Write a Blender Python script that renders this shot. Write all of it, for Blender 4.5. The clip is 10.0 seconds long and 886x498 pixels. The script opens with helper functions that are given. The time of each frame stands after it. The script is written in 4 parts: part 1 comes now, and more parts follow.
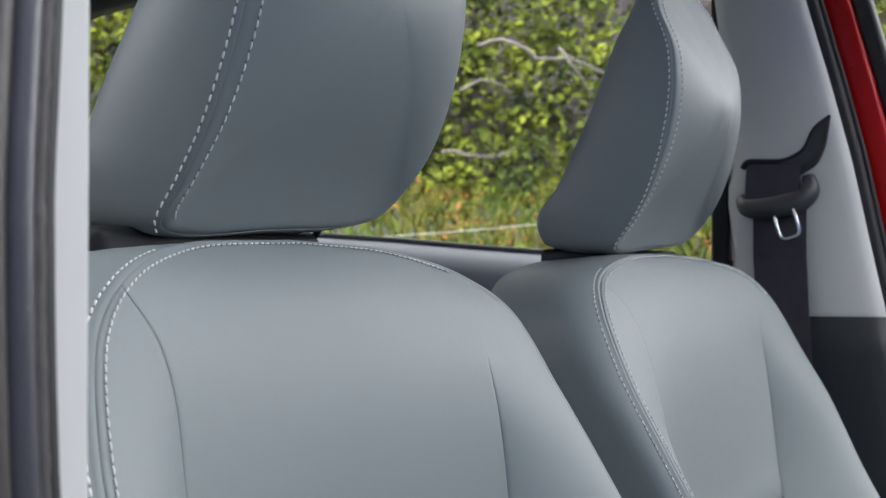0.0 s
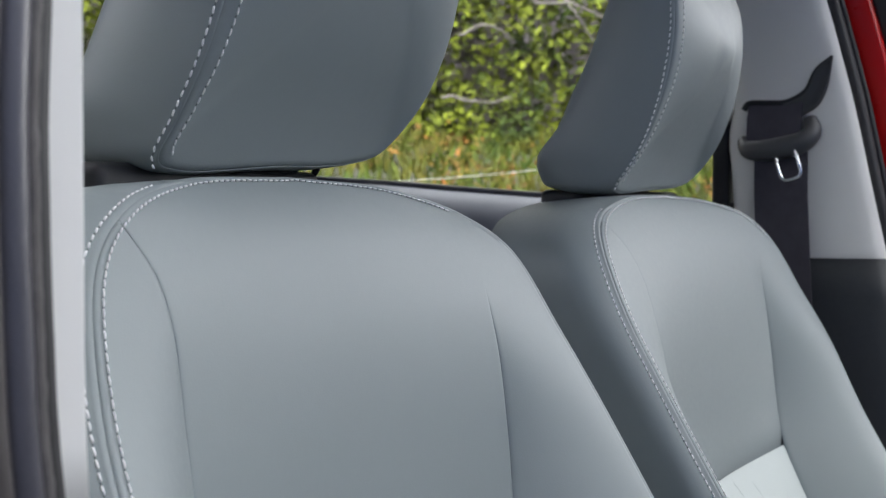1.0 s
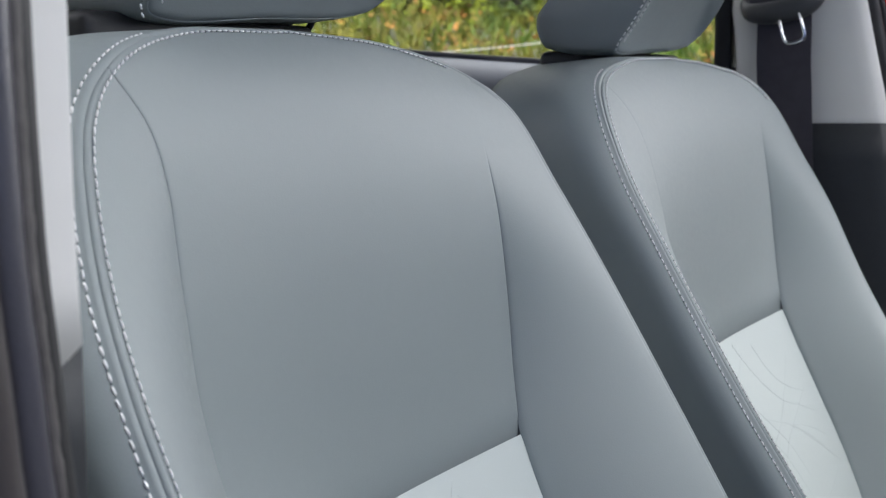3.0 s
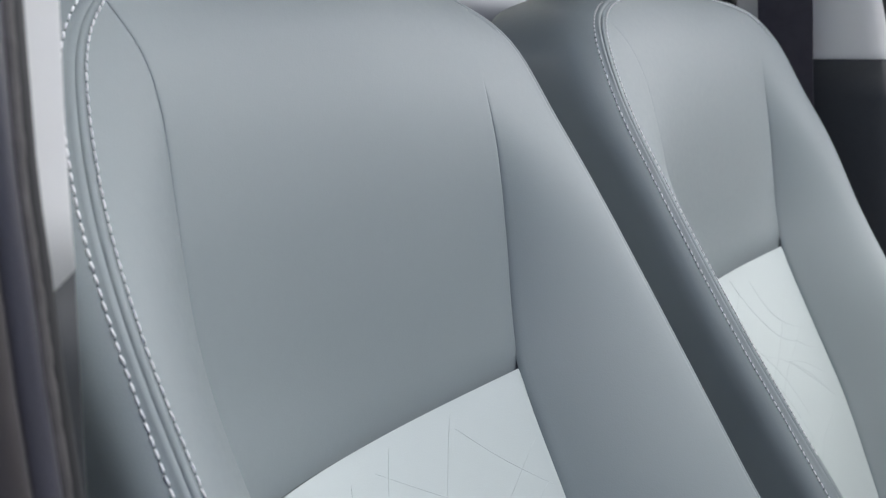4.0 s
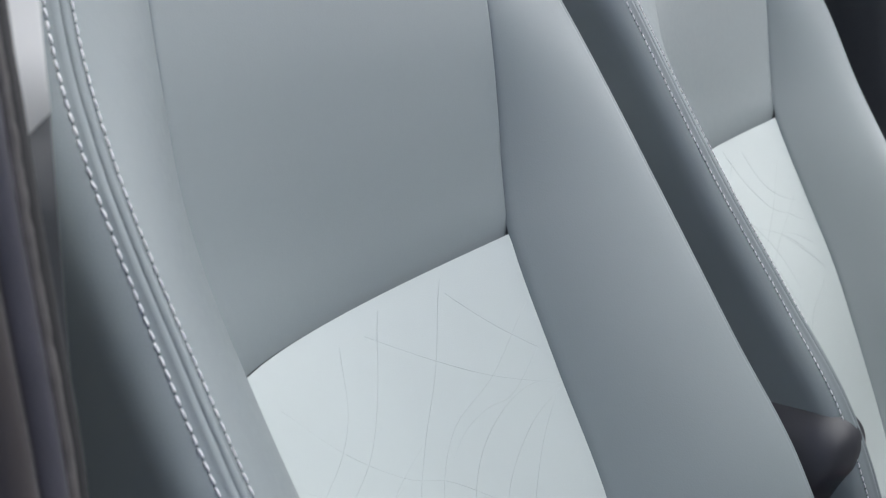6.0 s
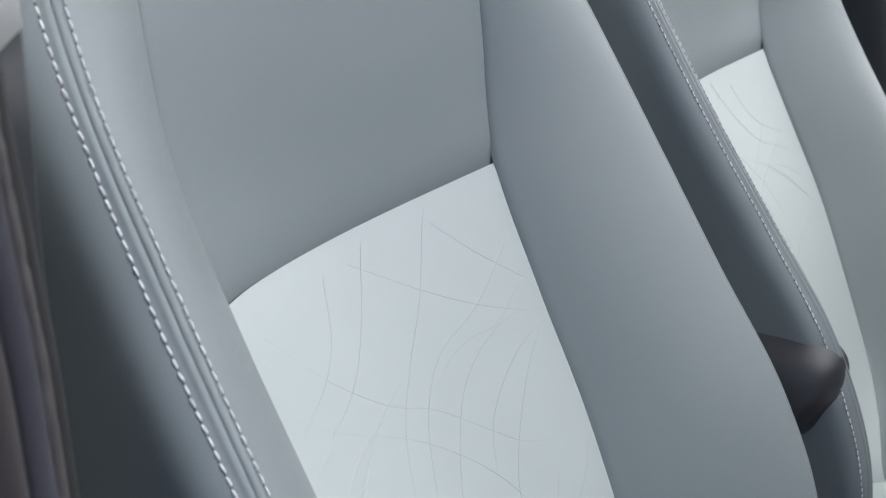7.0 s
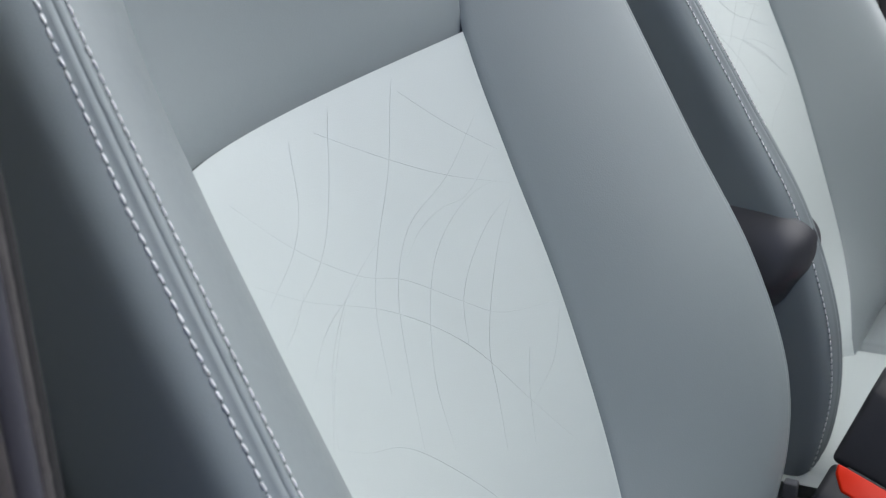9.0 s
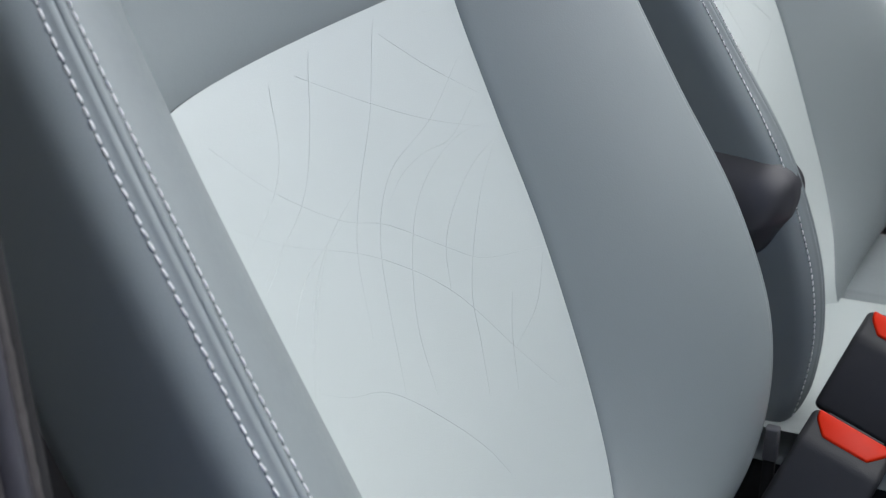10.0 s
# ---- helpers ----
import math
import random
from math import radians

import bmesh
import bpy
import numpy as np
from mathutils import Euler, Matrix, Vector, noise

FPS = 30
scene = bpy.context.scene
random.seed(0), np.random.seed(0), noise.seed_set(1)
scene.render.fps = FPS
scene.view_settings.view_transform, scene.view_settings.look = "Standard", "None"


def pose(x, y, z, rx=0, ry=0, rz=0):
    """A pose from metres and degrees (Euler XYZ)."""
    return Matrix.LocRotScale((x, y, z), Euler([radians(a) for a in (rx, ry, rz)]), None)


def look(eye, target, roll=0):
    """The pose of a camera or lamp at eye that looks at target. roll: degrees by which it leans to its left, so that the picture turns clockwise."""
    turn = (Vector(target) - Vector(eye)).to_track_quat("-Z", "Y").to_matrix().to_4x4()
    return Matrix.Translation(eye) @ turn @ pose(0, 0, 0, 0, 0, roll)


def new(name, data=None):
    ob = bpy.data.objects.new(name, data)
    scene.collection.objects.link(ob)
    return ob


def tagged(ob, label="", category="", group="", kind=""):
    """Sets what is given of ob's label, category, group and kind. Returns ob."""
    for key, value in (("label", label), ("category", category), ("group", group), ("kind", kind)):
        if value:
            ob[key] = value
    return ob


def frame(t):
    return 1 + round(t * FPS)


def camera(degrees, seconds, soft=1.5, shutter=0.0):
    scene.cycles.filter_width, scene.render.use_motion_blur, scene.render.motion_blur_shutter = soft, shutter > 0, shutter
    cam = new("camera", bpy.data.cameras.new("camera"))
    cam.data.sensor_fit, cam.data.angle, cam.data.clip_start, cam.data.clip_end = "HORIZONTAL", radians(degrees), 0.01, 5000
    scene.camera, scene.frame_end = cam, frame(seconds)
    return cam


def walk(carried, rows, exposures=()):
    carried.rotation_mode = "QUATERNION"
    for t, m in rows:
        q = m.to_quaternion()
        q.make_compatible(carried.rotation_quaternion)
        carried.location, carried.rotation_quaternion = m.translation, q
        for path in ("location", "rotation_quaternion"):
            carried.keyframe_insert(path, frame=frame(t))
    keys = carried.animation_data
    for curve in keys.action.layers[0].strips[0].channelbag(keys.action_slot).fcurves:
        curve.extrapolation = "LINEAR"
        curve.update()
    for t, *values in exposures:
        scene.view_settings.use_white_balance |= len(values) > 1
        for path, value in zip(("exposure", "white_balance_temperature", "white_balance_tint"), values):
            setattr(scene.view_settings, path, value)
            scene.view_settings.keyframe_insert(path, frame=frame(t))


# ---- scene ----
from mathutils.bvhtree import BVHTree

# Cabin of a parked car seen through its open door. Origin: top corner of the pale
# insert of the near seat's backrest. x across the car, y to its rear, z up.
GROUND = -1.05

# ---- camera ----
cam = camera(36.05, 10.0, soft=1.2)
cam.data.dof.use_dof, cam.data.dof.focus_distance, cam.data.dof.aperture_fstop = True, 0.95, 16.0
ROWS = [
    # seconds, eye, heading from +y towards +x, pitch, roll
    (0.0, (-0.9053, -0.4501, 0.2714), 60.206, 1.087, 0.116),
    (0.5, (-0.9034, -0.4492, 0.2681), 60.199, 0.090, 0.029),
    (1.0, (-0.9008, -0.4478, 0.2646), 60.209, -1.125, 0.035),
    (1.5, (-0.8986, -0.4469, 0.2608), 60.205, -2.307, -0.049),
    (2.0, (-0.8953, -0.4449, 0.2565), 60.231, -3.694, -0.091),
    (2.5, (-0.8924, -0.4430, 0.2522), 60.245, -4.915, -0.153),
    (3.0, (-0.8898, -0.4414, 0.2479), 60.275, -6.208, -0.202),
    (4.5, (-0.8804, -0.4345, 0.2375), 60.472, -9.927, -0.011),
    (5.0, (-0.8778, -0.4331, 0.2338), 60.515, -11.221, 0.059),
    (5.5, (-0.8763, -0.4333, 0.2302), 60.572, -12.389, 0.071),
    (7.0, (-0.8707, -0.4357, 0.2181), 61.222, -16.194, 0.049),
    (7.5, (-0.8688, -0.4370, 0.2154), 61.395, -17.418, 0.069),
    (8.0, (-0.8670, -0.4380, 0.2104), 61.674, -18.565, 0.056),
    (8.5, (-0.8653, -0.4374, 0.2057), 61.952, -19.640, -0.065),
    (9.0, (-0.8632, -0.4360, 0.2011), 62.320, -20.770, -0.072),
    (9.5, (-0.8610, -0.4360, 0.1973), 62.644, -21.782, -0.014),
    (10.0, (-0.8593, -0.4369, 0.1955), 62.948, -22.825, 0.156),
]


def heading(eye, yaw, pitch, roll):
    a, b = radians(yaw), radians(pitch)
    way = Vector((math.sin(a) * math.cos(b), math.cos(a) * math.cos(b), math.sin(b)))
    return look(eye, Vector(eye) + way, roll)


walk(cam, [(t, heading(e, y, p, r)) for t, e, y, p, r in ROWS], exposures=[(0.0, 3.20), (3.0, 3.22), (5.0, 3.29), (10.0, 3.32)])

# ---- light ----
world = bpy.data.worlds.new("sky")
scene.world = world
world.use_nodes = True
wn = world.node_tree.nodes
sky = wn.new("ShaderNodeTexSky")
sky.sky_type = "NISHITA"
sky.sun_disc = False
sky.sun_elevation = radians(52)
sky.sun_rotation = radians(260)
sky.air_density, sky.dust_density, sky.ozone_density = 1.0, 3.0, 1.0
cloud = wn.new("ShaderNodeHueSaturation")  # thin cloud takes most of the blue out of the sky
cloud.inputs["Saturation"].default_value = 0.09
world.node_tree.links.new(sky.outputs["Color"], cloud.inputs["Color"])
world.node_tree.links.new(cloud.outputs["Color"], wn["Background"].inputs["Color"])
wn["Background"].inputs["Strength"].default_value = 0.15

sun = new("sun", bpy.data.lights.new("sun", "SUN"))
sun.data.energy, sun.data.angle, sun.data.color = 0.28, radians(12), (1.0, 0.95, 0.86)
sun.matrix_world = look((-6.0, -1.0, 7.5), (0, 0, 0))


# ---- materials ----
def material(name, color, rough=0.5, metal=0.0, spec=0.5, vary=0.08, scale=8.0, bump=0.0, bump_scale=300.0, island=0.0, coat=0.0,
             color2=None, pebble=False, rough_vary=0.08):
    """A surface with broad colour drift, fine grain and relief."""
    m = bpy.data.materials.new(name)
    m.use_nodes = True
    n, l = m.node_tree.nodes, m.node_tree.links
    b = n["Principled BSDF"]
    b.inputs["Metallic"].default_value = metal
    b.inputs["Specular IOR Level"].default_value = spec
    b.inputs["Coat Weight"].default_value = coat
    co = n.new("ShaderNodeTexCoord")
    big = n.new("ShaderNodeTexNoise")
    big.inputs["Scale"].default_value, big.inputs["Detail"].default_value = scale, 5.0
    l.new(co.outputs["Object"], big.inputs["Vector"])
    ramp = n.new("ShaderNodeMix")
    ramp.data_type = "RGBA"
    c2 = color2 or [max(0.0, c * (1 - 2 * vary)) for c in color]
    ramp.inputs["A"].default_value = (*c2, 1)
    ramp.inputs["B"].default_value = (*(color if color2 else [min(1.0, c * (1 + vary * 0.6)) for c in color]), 1)
    if color2:  # two clearly different tones in patches
        step = n.new("ShaderNodeMapRange")
        step.inputs["From Min"].default_value, step.inputs["From Max"].default_value = 0.36, 0.64
        l.new(big.outputs["Fac"], step.inputs["Value"])
        l.new(step.outputs["Result"], ramp.inputs["Factor"])
    else:
        l.new(big.outputs["Fac"], ramp.inputs["Factor"])
    out = ramp.outputs["Result"]
    if island:
        g = n.new("ShaderNodeNewGeometry")
        hs = n.new("ShaderNodeHueSaturation")
        mr = n.new("ShaderNodeMapRange")
        mr.inputs["To Min"].default_value, mr.inputs["To Max"].default_value = 1 - island, 1 + island
        l.new(g.outputs["Random Per Island"], mr.inputs["Value"])
        l.new(mr.outputs["Result"], hs.inputs["Value"])
        l.new(out, hs.inputs["Color"])
        out = hs.outputs["Color"]
    l.new(out, b.inputs["Base Color"])
    rr = n.new("ShaderNodeMapRange")
    rr.inputs["To Min"].default_value, rr.inputs["To Max"].default_value = max(0.02, rough - rough_vary), min(1.0, rough + rough_vary)
    fine = n.new("ShaderNodeTexNoise")
    fine.inputs["Scale"].default_value, fine.inputs["Detail"].default_value = bump_scale * 0.2, 4.0
    l.new(co.outputs["Object"], fine.inputs["Vector"])
    l.new(fine.outputs["Fac"], rr.inputs["Value"])
    l.new(rr.outputs["Result"], b.inputs["Roughness"])
    if bump:
        bp = n.new("ShaderNodeBump")
        bp.inputs["Strength"].default_value, bp.inputs["Distance"].default_value = bump, 0.0006
        if pebble:
            tex = n.new("ShaderNodeTexVoronoi")
            tex.inputs["Scale"].default_value = bump_scale
            src = tex.outputs["Distance"]
        else:
            tex = n.new("ShaderNodeTexNoise")
            tex.inputs["Scale"].default_value, tex.inputs["Detail"].default_value = bump_scale, 3.0
            src = tex.outputs["Fac"]
        l.new(co.outputs["Object"], tex.inputs["Vector"])
        l.new(src, bp.inputs["Height"])
        l.new(bp.outputs["Normal"], b.inputs["Normal"])
    return m


LEATHER = material("grey_leather", (0.247, 0.280, 0.283), 0.48, spec=0.4, vary=0.03, scale=5, bump=0.08, bump_scale=900, pebble=True)
PALE = material("pale_leather", (0.520, 0.570, 0.553), 0.5, spec=0.4, vary=0.03, scale=6, bump=0.08, bump_scale=900, pebble=True)
PALE_LINE = material("pale_leather_crease", (0.500, 0.549, 0.532), 0.5, vary=0.05, scale=60)
THREAD = material("white_thread", (0.88, 0.88, 0.88), 0.75, spec=0.2, vary=0.05, scale=300)
FOAM = material("seat_core", (0.10, 0.108, 0.115), 0.9, vary=0.05)
BLACK = material("black_plastic", (0.018, 0.0185, 0.020), 0.5, spec=0.35, vary=0.1, scale=30, bump=0.2, bump_scale=900)
BUCKLE = material("buckle_plastic", (0.034, 0.035, 0.038), 0.5, spec=0.35, vary=0.1, scale=30, bump=0.2, bump_scale=900)
CAP = material("dark_grey_plastic", (0.050, 0.050, 0.057), 0.42, vary=0.05, scale=30, bump=0.1, bump_scale=1200)
RUBBER = material("black_rubber", (0.070, 0.068, 0.082), 0.38, spec=0.9, vary=0.15, scale=40, bump=0.4, bump_scale=500)
RUBBER_DARK = material("dark_rubber", (0.030, 0.029, 0.030), 0.55, vary=0.15, scale=40, bump=0.4, bump_scale=500)
RUBBER_BROWN = material("brown_rubber", (0.060, 0.052, 0.052), 0.45, spec=0.6, vary=0.15, scale=40, bump=0.4, bump_scale=500)
RUBBER_EDGE = material("paler_rubber_edge", (0.11, 0.10, 0.097), 0.6, vary=0.3, scale=120, bump=0.5, bump_scale=500)
TRIM = material("light_grey_trim", (0.68, 0.675, 0.65), 0.6, spec=0.3, vary=0.04, scale=10, bump=0.2, bump_scale=1200)
TRIM_DARK = material("charcoal_trim", (0.027, 0.030, 0.034), 0.6, vary=0.1, scale=20, bump=0.3, bump_scale=900)
TRIM_DOOR = material("grey_door_trim", (0.30, 0.31, 0.345), 0.5, vary=0.05, scale=10, bump=0.2, bump_scale=900)
WEBBING = material("belt_webbing", (0.072, 0.067, 0.080), 0.8, spec=0.2, vary=0.15, scale=60, bump=0.5, bump_scale=700)
STEEL = material("bright_steel", (0.72, 0.73, 0.76), 0.2, metal=1.0, vary=0.05, scale=40)
BRACKET = material("grey_bracket", (0.16, 0.165, 0.18), 0.45, metal=0.3, vary=0.1, scale=40)
RED_PAINT = material("red_car_paint", (0.58, 0.002, 0.003), 0.3, spec=0.3, vary=0.05, coat=0.1)
RED_BUTTON = material("red_plastic", (0.75, 0.024, 0.002), 0.4, spec=0.2, vary=0.05, scale=40)
CARPET = material("grey_carpet", (0.03, 0.03, 0.034), 0.95, vary=0.2, scale=120, bump=1.0, bump_scale=600)
HEADLINER = material("headliner", (0.68, 0.69, 0.69), 0.9, vary=0.03, scale=50, bump=0.4, bump_scale=900)
SOIL = material("dark_soil", (0.030, 0.031, 0.018), 0.95, vary=0.35, scale=1.2, bump=1.0, bump_scale=40)
ROCK = material("pale_rock", (0.17, 0.150, 0.165), 0.9, vary=0.4, scale=4.0, bump=1.0, bump_scale=30, color2=(0.035, 0.029, 0.028))
# bright and dark leaf tones also paint sunlit clumps and the shaded gaps between
LEAF = material("shrub_leaf", (0.078, 0.092, 0.007), 0.65, spec=0.12, vary=0.35, scale=4.0, island=0.7, color2=(0.014, 0.024, 0.004))
GUIDE = material("grey_guide_plastic", (0.055, 0.056, 0.060), 0.45, vary=0.08, scale=30, bump=0.1, bump_scale=1200)
GRASS = material("dry_grass", (0.060, 0.054, 0.006), 0.7, spec=0.15, vary=0.35, scale=3.0, island=0.5, color2=(0.022, 0.046, 0.004))
WEED = material("low_weeds", (0.120, 0.046, 0.012), 0.7, spec=0.15, vary=0.35, scale=4.0, island=0.6, color2=(0.032, 0.050, 0.006))
# unseen shading walls; their blue tints the seat sides that face them
OUTER = material("blue_grey_shade_wall", (0.102, 0.136, 0.268), 0.9, vary=0.2, scale=3, bump=0.5, bump_scale=60)
TWIG = material("bare_branch", (0.10, 0.088, 0.085), 0.8, vary=0.25, scale=20, bump=0.8, bump_scale=100)
WIRE = material("galvanised_wire", (0.35, 0.35, 0.34), 0.5, metal=0.5, vary=0.1)

glass = bpy.data.materials.new("window_glass")
glass.use_nodes = True
gb = glass.node_tree.nodes["Principled BSDF"]
gb.inputs["Transmission Weight"].default_value, gb.inputs["Roughness"].default_value, gb.inputs["IOR"].default_value = 1.0, 0.0, 1.1
gb.inputs["Base Color"].default_value = (0.93, 0.96, 0.94, 1)


# ---- mesh helpers ----
MIRROR = [False]  # while set, sheets are built as seen in a mirror


def link(name, verts, faces, mat, parent=None, label="", smooth=True):
    if MIRROR[0]:
        verts, faces = [(-v[0], v[1], v[2]) for v in verts], [tuple(f)[::-1] for f in faces]
    me = bpy.data.meshes.new(name)
    me.from_pydata([tuple(v) for v in verts], [], faces)
    me.materials.append(mat)
    me.polygons.foreach_set("use_smooth", [smooth] * len(me.polygons))
    ob = new(name, me)
    ob.parent = parent
    if label:
        ob["label"] = label
    return ob


def part(name, bm, mat, parent=None, label="", smooth=True):
    bmesh.ops.recalc_face_normals(bm, faces=bm.faces)
    me = bpy.data.meshes.new(name)
    bm.to_mesh(me)
    bm.free()
    me.materials.append(mat)
    me.polygons.foreach_set("use_smooth", [smooth] * len(me.polygons))
    ob = new(name, me)
    ob.parent = parent
    if label:
        ob["label"] = label
    return ob


def empty(name, place, label, category, group="", kind=""):
    e = new(name)
    e.location = place
    return tagged(e, label, category, group, kind)


def grid(rows):
    """Vertices and quads of a sheet from rows of points."""
    n = len(rows[0])
    verts = [p for r in rows for p in r]
    faces = [(i * n + j, i * n + j + 1, (i + 1) * n + j + 1, (i + 1) * n + j) for i in range(len(rows) - 1) for j in range(n - 1)]
    return verts, faces


def curve(points, n):
    """n points along a smooth centripetal curve through the control points."""
    p = np.array(points, float)
    t = np.concatenate([[0], np.cumsum(np.sqrt(np.linalg.norm(np.diff(p, axis=0), axis=1)))])
    m = np.gradient(p, t, axis=0)
    out = []
    for s in np.linspace(0, t[-1], n):
        i = min(max(int(np.searchsorted(t, s)) - 1, 0), len(t) - 2)
        h = t[i + 1] - t[i]
        x = (s - t[i]) / h
        out.append((2 * x**3 - 3 * x**2 + 1) * p[i] + (x**3 - 2 * x**2 + x) * h * m[i] + (3 * x**2 - 2 * x**3) * p[i + 1] + (x**3 - x**2) * h * m[i + 1])
    return np.array(out)


def even(points, step):
    """Resample a polyline at an even step."""
    p = np.array(points, float)
    t = np.concatenate([[0], np.cumsum(np.linalg.norm(np.diff(p, axis=0), axis=1))])
    s = np.arange(0, t[-1], step)
    return np.stack([np.interp(s, t, p[:, k]) for k in range(3)], 1)


def tube(points, radius, sides=8, flat=1.0):
    """A round rod along points, as verts and faces. radius: one or one per point."""
    p = [Vector(q) for q in points]
    rad = radius if hasattr(radius, "__len__") else [radius] * len(p)
    verts, faces, side = [], [], None
    for i, q in enumerate(p):
        d = (p[min(i + 1, len(p) - 1)] - p[max(i - 1, 0)]).normalized()
        if side is None:
            side = d.cross(Vector((0, 0, 1)) if abs(d.z) < 0.9 else Vector((0, 1, 0))).normalized()
        side = (side - d * side.dot(d)).normalized()
        up = d.cross(side)
        verts += [q + (side * math.cos(a) + up * flat * math.sin(a)) * rad[i] for a in [2 * math.pi * k / sides for k in range(sides)]]
    for i in range(len(p) - 1):
        for k in range(sides):
            k2 = (k + 1) % sides
            faces.append((i * sides + k, i * sides + k2, (i + 1) * sides + k2, (i + 1) * sides + k))
    faces.append(tuple(range(sides))[::-1])
    faces.append(tuple(range((len(p) - 1) * sides, len(p) * sides)))
    return verts, faces


def box(size, at=(0, 0, 0), bevel=0.003, seg=3, m=None):
    bm = bmesh.new()
    bmesh.ops.create_cube(bm, size=1.0)
    bmesh.ops.scale(bm, vec=size, verts=bm.verts)
    if bevel:
        bmesh.ops.bevel(bm, geom=bm.edges[:], offset=bevel, segments=seg, affect="EDGES", profile=0.5)
    bmesh.ops.translate(bm, vec=at, verts=bm.verts)
    if m is not None:
        bmesh.ops.transform(bm, matrix=m, verts=bm.verts)
    return bm


def prism(outline, depth, m, bevel=0.0, seg=2):
    """An outline in its own plane, given thickness and rounded edges, posed by m."""
    bm = bmesh.new()
    vs = [bm.verts.new((x, y, 0)) for x, y in outline]
    f = bm.faces.new(vs)
    r = bmesh.ops.extrude_face_region(bm, geom=[f])
    bmesh.ops.translate(bm, vec=(0, 0, depth), verts=[v for v in r["geom"] if isinstance(v, bmesh.types.BMVert)])
    if bevel:
        bmesh.ops.bevel(bm, geom=bm.edges[:], offset=bevel, segments=seg, affect="EDGES", profile=0.5)
    bmesh.ops.transform(bm, matrix=m, verts=bm.verts)
    return bm


def joined(pieces):
    verts, faces = [], []
    for v, f in pieces:
        k = len(verts)
        verts += list(v)
        faces += [tuple(i + k for i in q) for q in f]
    return verts, faces


def clustered(a, b, n, r, ease=True):
    """Steps from a to b with finer ones within r of both ends."""
    r = min(r, (b - a) * 0.25)
    k = [0, 0.06, 0.2, 0.42, 0.7]
    lo = [a + r * q for q in k]
    hi = [b - r * q for q in k][::-1]
    return np.array(lo + list(np.linspace(a + r, b - r, n)) + hi)


def roll(d, r):
    """How deep a rolled edge of radius r lies at distance d from its seam."""
    if d >= r:
        return 0.0
    return r - math.sqrt(max(0.0, r * r - (r - d) ** 2))


def seam(d):
    """Profile of the piped edge: a narrow groove between two low welts."""
    return roll(d, 0.0013) * 2.6 - 0.0010 * math.exp(-(((d - 0.0030) / 0.0017) ** 2))


def stitches(points, normals, length, rad):
    """Short raised threads, one at each point, along the line of points."""
    pieces = []
    p = [Vector(q) for q in points]
    for i in range(len(p)):
        d = (p[min(i + 1, len(p) - 1)] - p[max(i - 1, 0)]).normalized()
        nrm = Vector(normals[i]).normalized()
        s = d.cross(nrm).normalized()
        d = (d + s * random.uniform(-0.07, 0.07) - s * 0.10).normalized()
        s = d.cross(nrm).normalized()
        rings = [(-0.5, 0.15, -0.3), (-0.36, 0.85, 0.1), (0, 1.0, 0.35), (0.36, 0.85, 0.1), (0.5, 0.15, -0.3)]
        v = []
        for a, w, h in rings:
            c = p[i] + d * (a * length) + nrm * (h * rad)
            v += [c + s * rad * w, c + nrm * rad * w * 0.7, c - s * rad * w, c - nrm * rad * w]
        f = []
        for k in range(4):
            for j in range(4):
                f.append((k * 4 + j, k * 4 + (j + 1) % 4, k * 4 + 4 + (j + 1) % 4, k * 4 + 4 + j))
        f += [(3, 2, 1, 0), (16, 17, 18, 19)]
        pieces.append((v, f))
    return joined(pieces)



def needle_holes(points, normals, rad):
    """Small dark pits in the leather between one stitch and the next."""
    pieces = []
    for i in range(len(points) - 1):
        a, b = Vector(points[i]), Vector(points[i + 1])
        if (b - a).length > 0.009:
            continue
        c, nrm = (a + b) / 2, Vector(normals[i]).normalized()
        d = (b - a).normalized()
        s = d.cross(nrm).normalized()
        c = c - nrm * rad * 0.35
        v = [c + d * rad, c + s * rad, c - d * rad, c - s * rad, c + nrm * rad * 0.5, c - nrm * rad]
        pieces.append((v, [(0, 1, 4), (1, 2, 4), (2, 3, 4), (3, 0, 4), (1, 0, 5), (2, 1, 5), (3, 2, 5), (0, 3, 5)]))
    return joined(pieces)


# ---- seats ----
CX, PITCH = -0.1575, 0.70  # middle of the near seat, distance to the far one
LEAN = Vector((0, 0.50, 0.866)).normalized()
BACK = Vector((0, 0.866, -0.50)).normalized()

# Piped edge of the backrest from its foot to the middle of its top: half width, y, z.
# The door side is slimmer at the shoulder than the side towards the middle of the car.
EDGE_OUT = curve([(0.235, -0.185, -0.475), (0.262, -0.222, -0.41), (0.278, -0.232, -0.33), (0.284, -0.196, -0.21), (0.282, -0.129, -0.09), (0.279, -0.062, 0.03),
                  (0.280, -0.020, 0.12), (0.266, 0.012, 0.18), (0.240, 0.040, 0.24), (0.200, 0.058, 0.270), (0.125, 0.082, 0.288), (0.0, 0.094, 0.294)], 160)
EDGE_IN = curve([(0.205, -0.185, -0.475), (0.232, -0.218, -0.42), (0.252, -0.235, -0.35), (0.265, -0.230, -0.27), (0.272, -0.194, -0.18), (0.276, -0.137, -0.09), (0.281, -0.081, 0.0),
                 (0.278, -0.010, 0.12), (0.272, 0.026, 0.18), (0.254, 0.058, 0.24), (0.212, 0.078, 0.268), (0.12, 0.090, 0.288), (0.0, 0.094, 0.294)], 160)

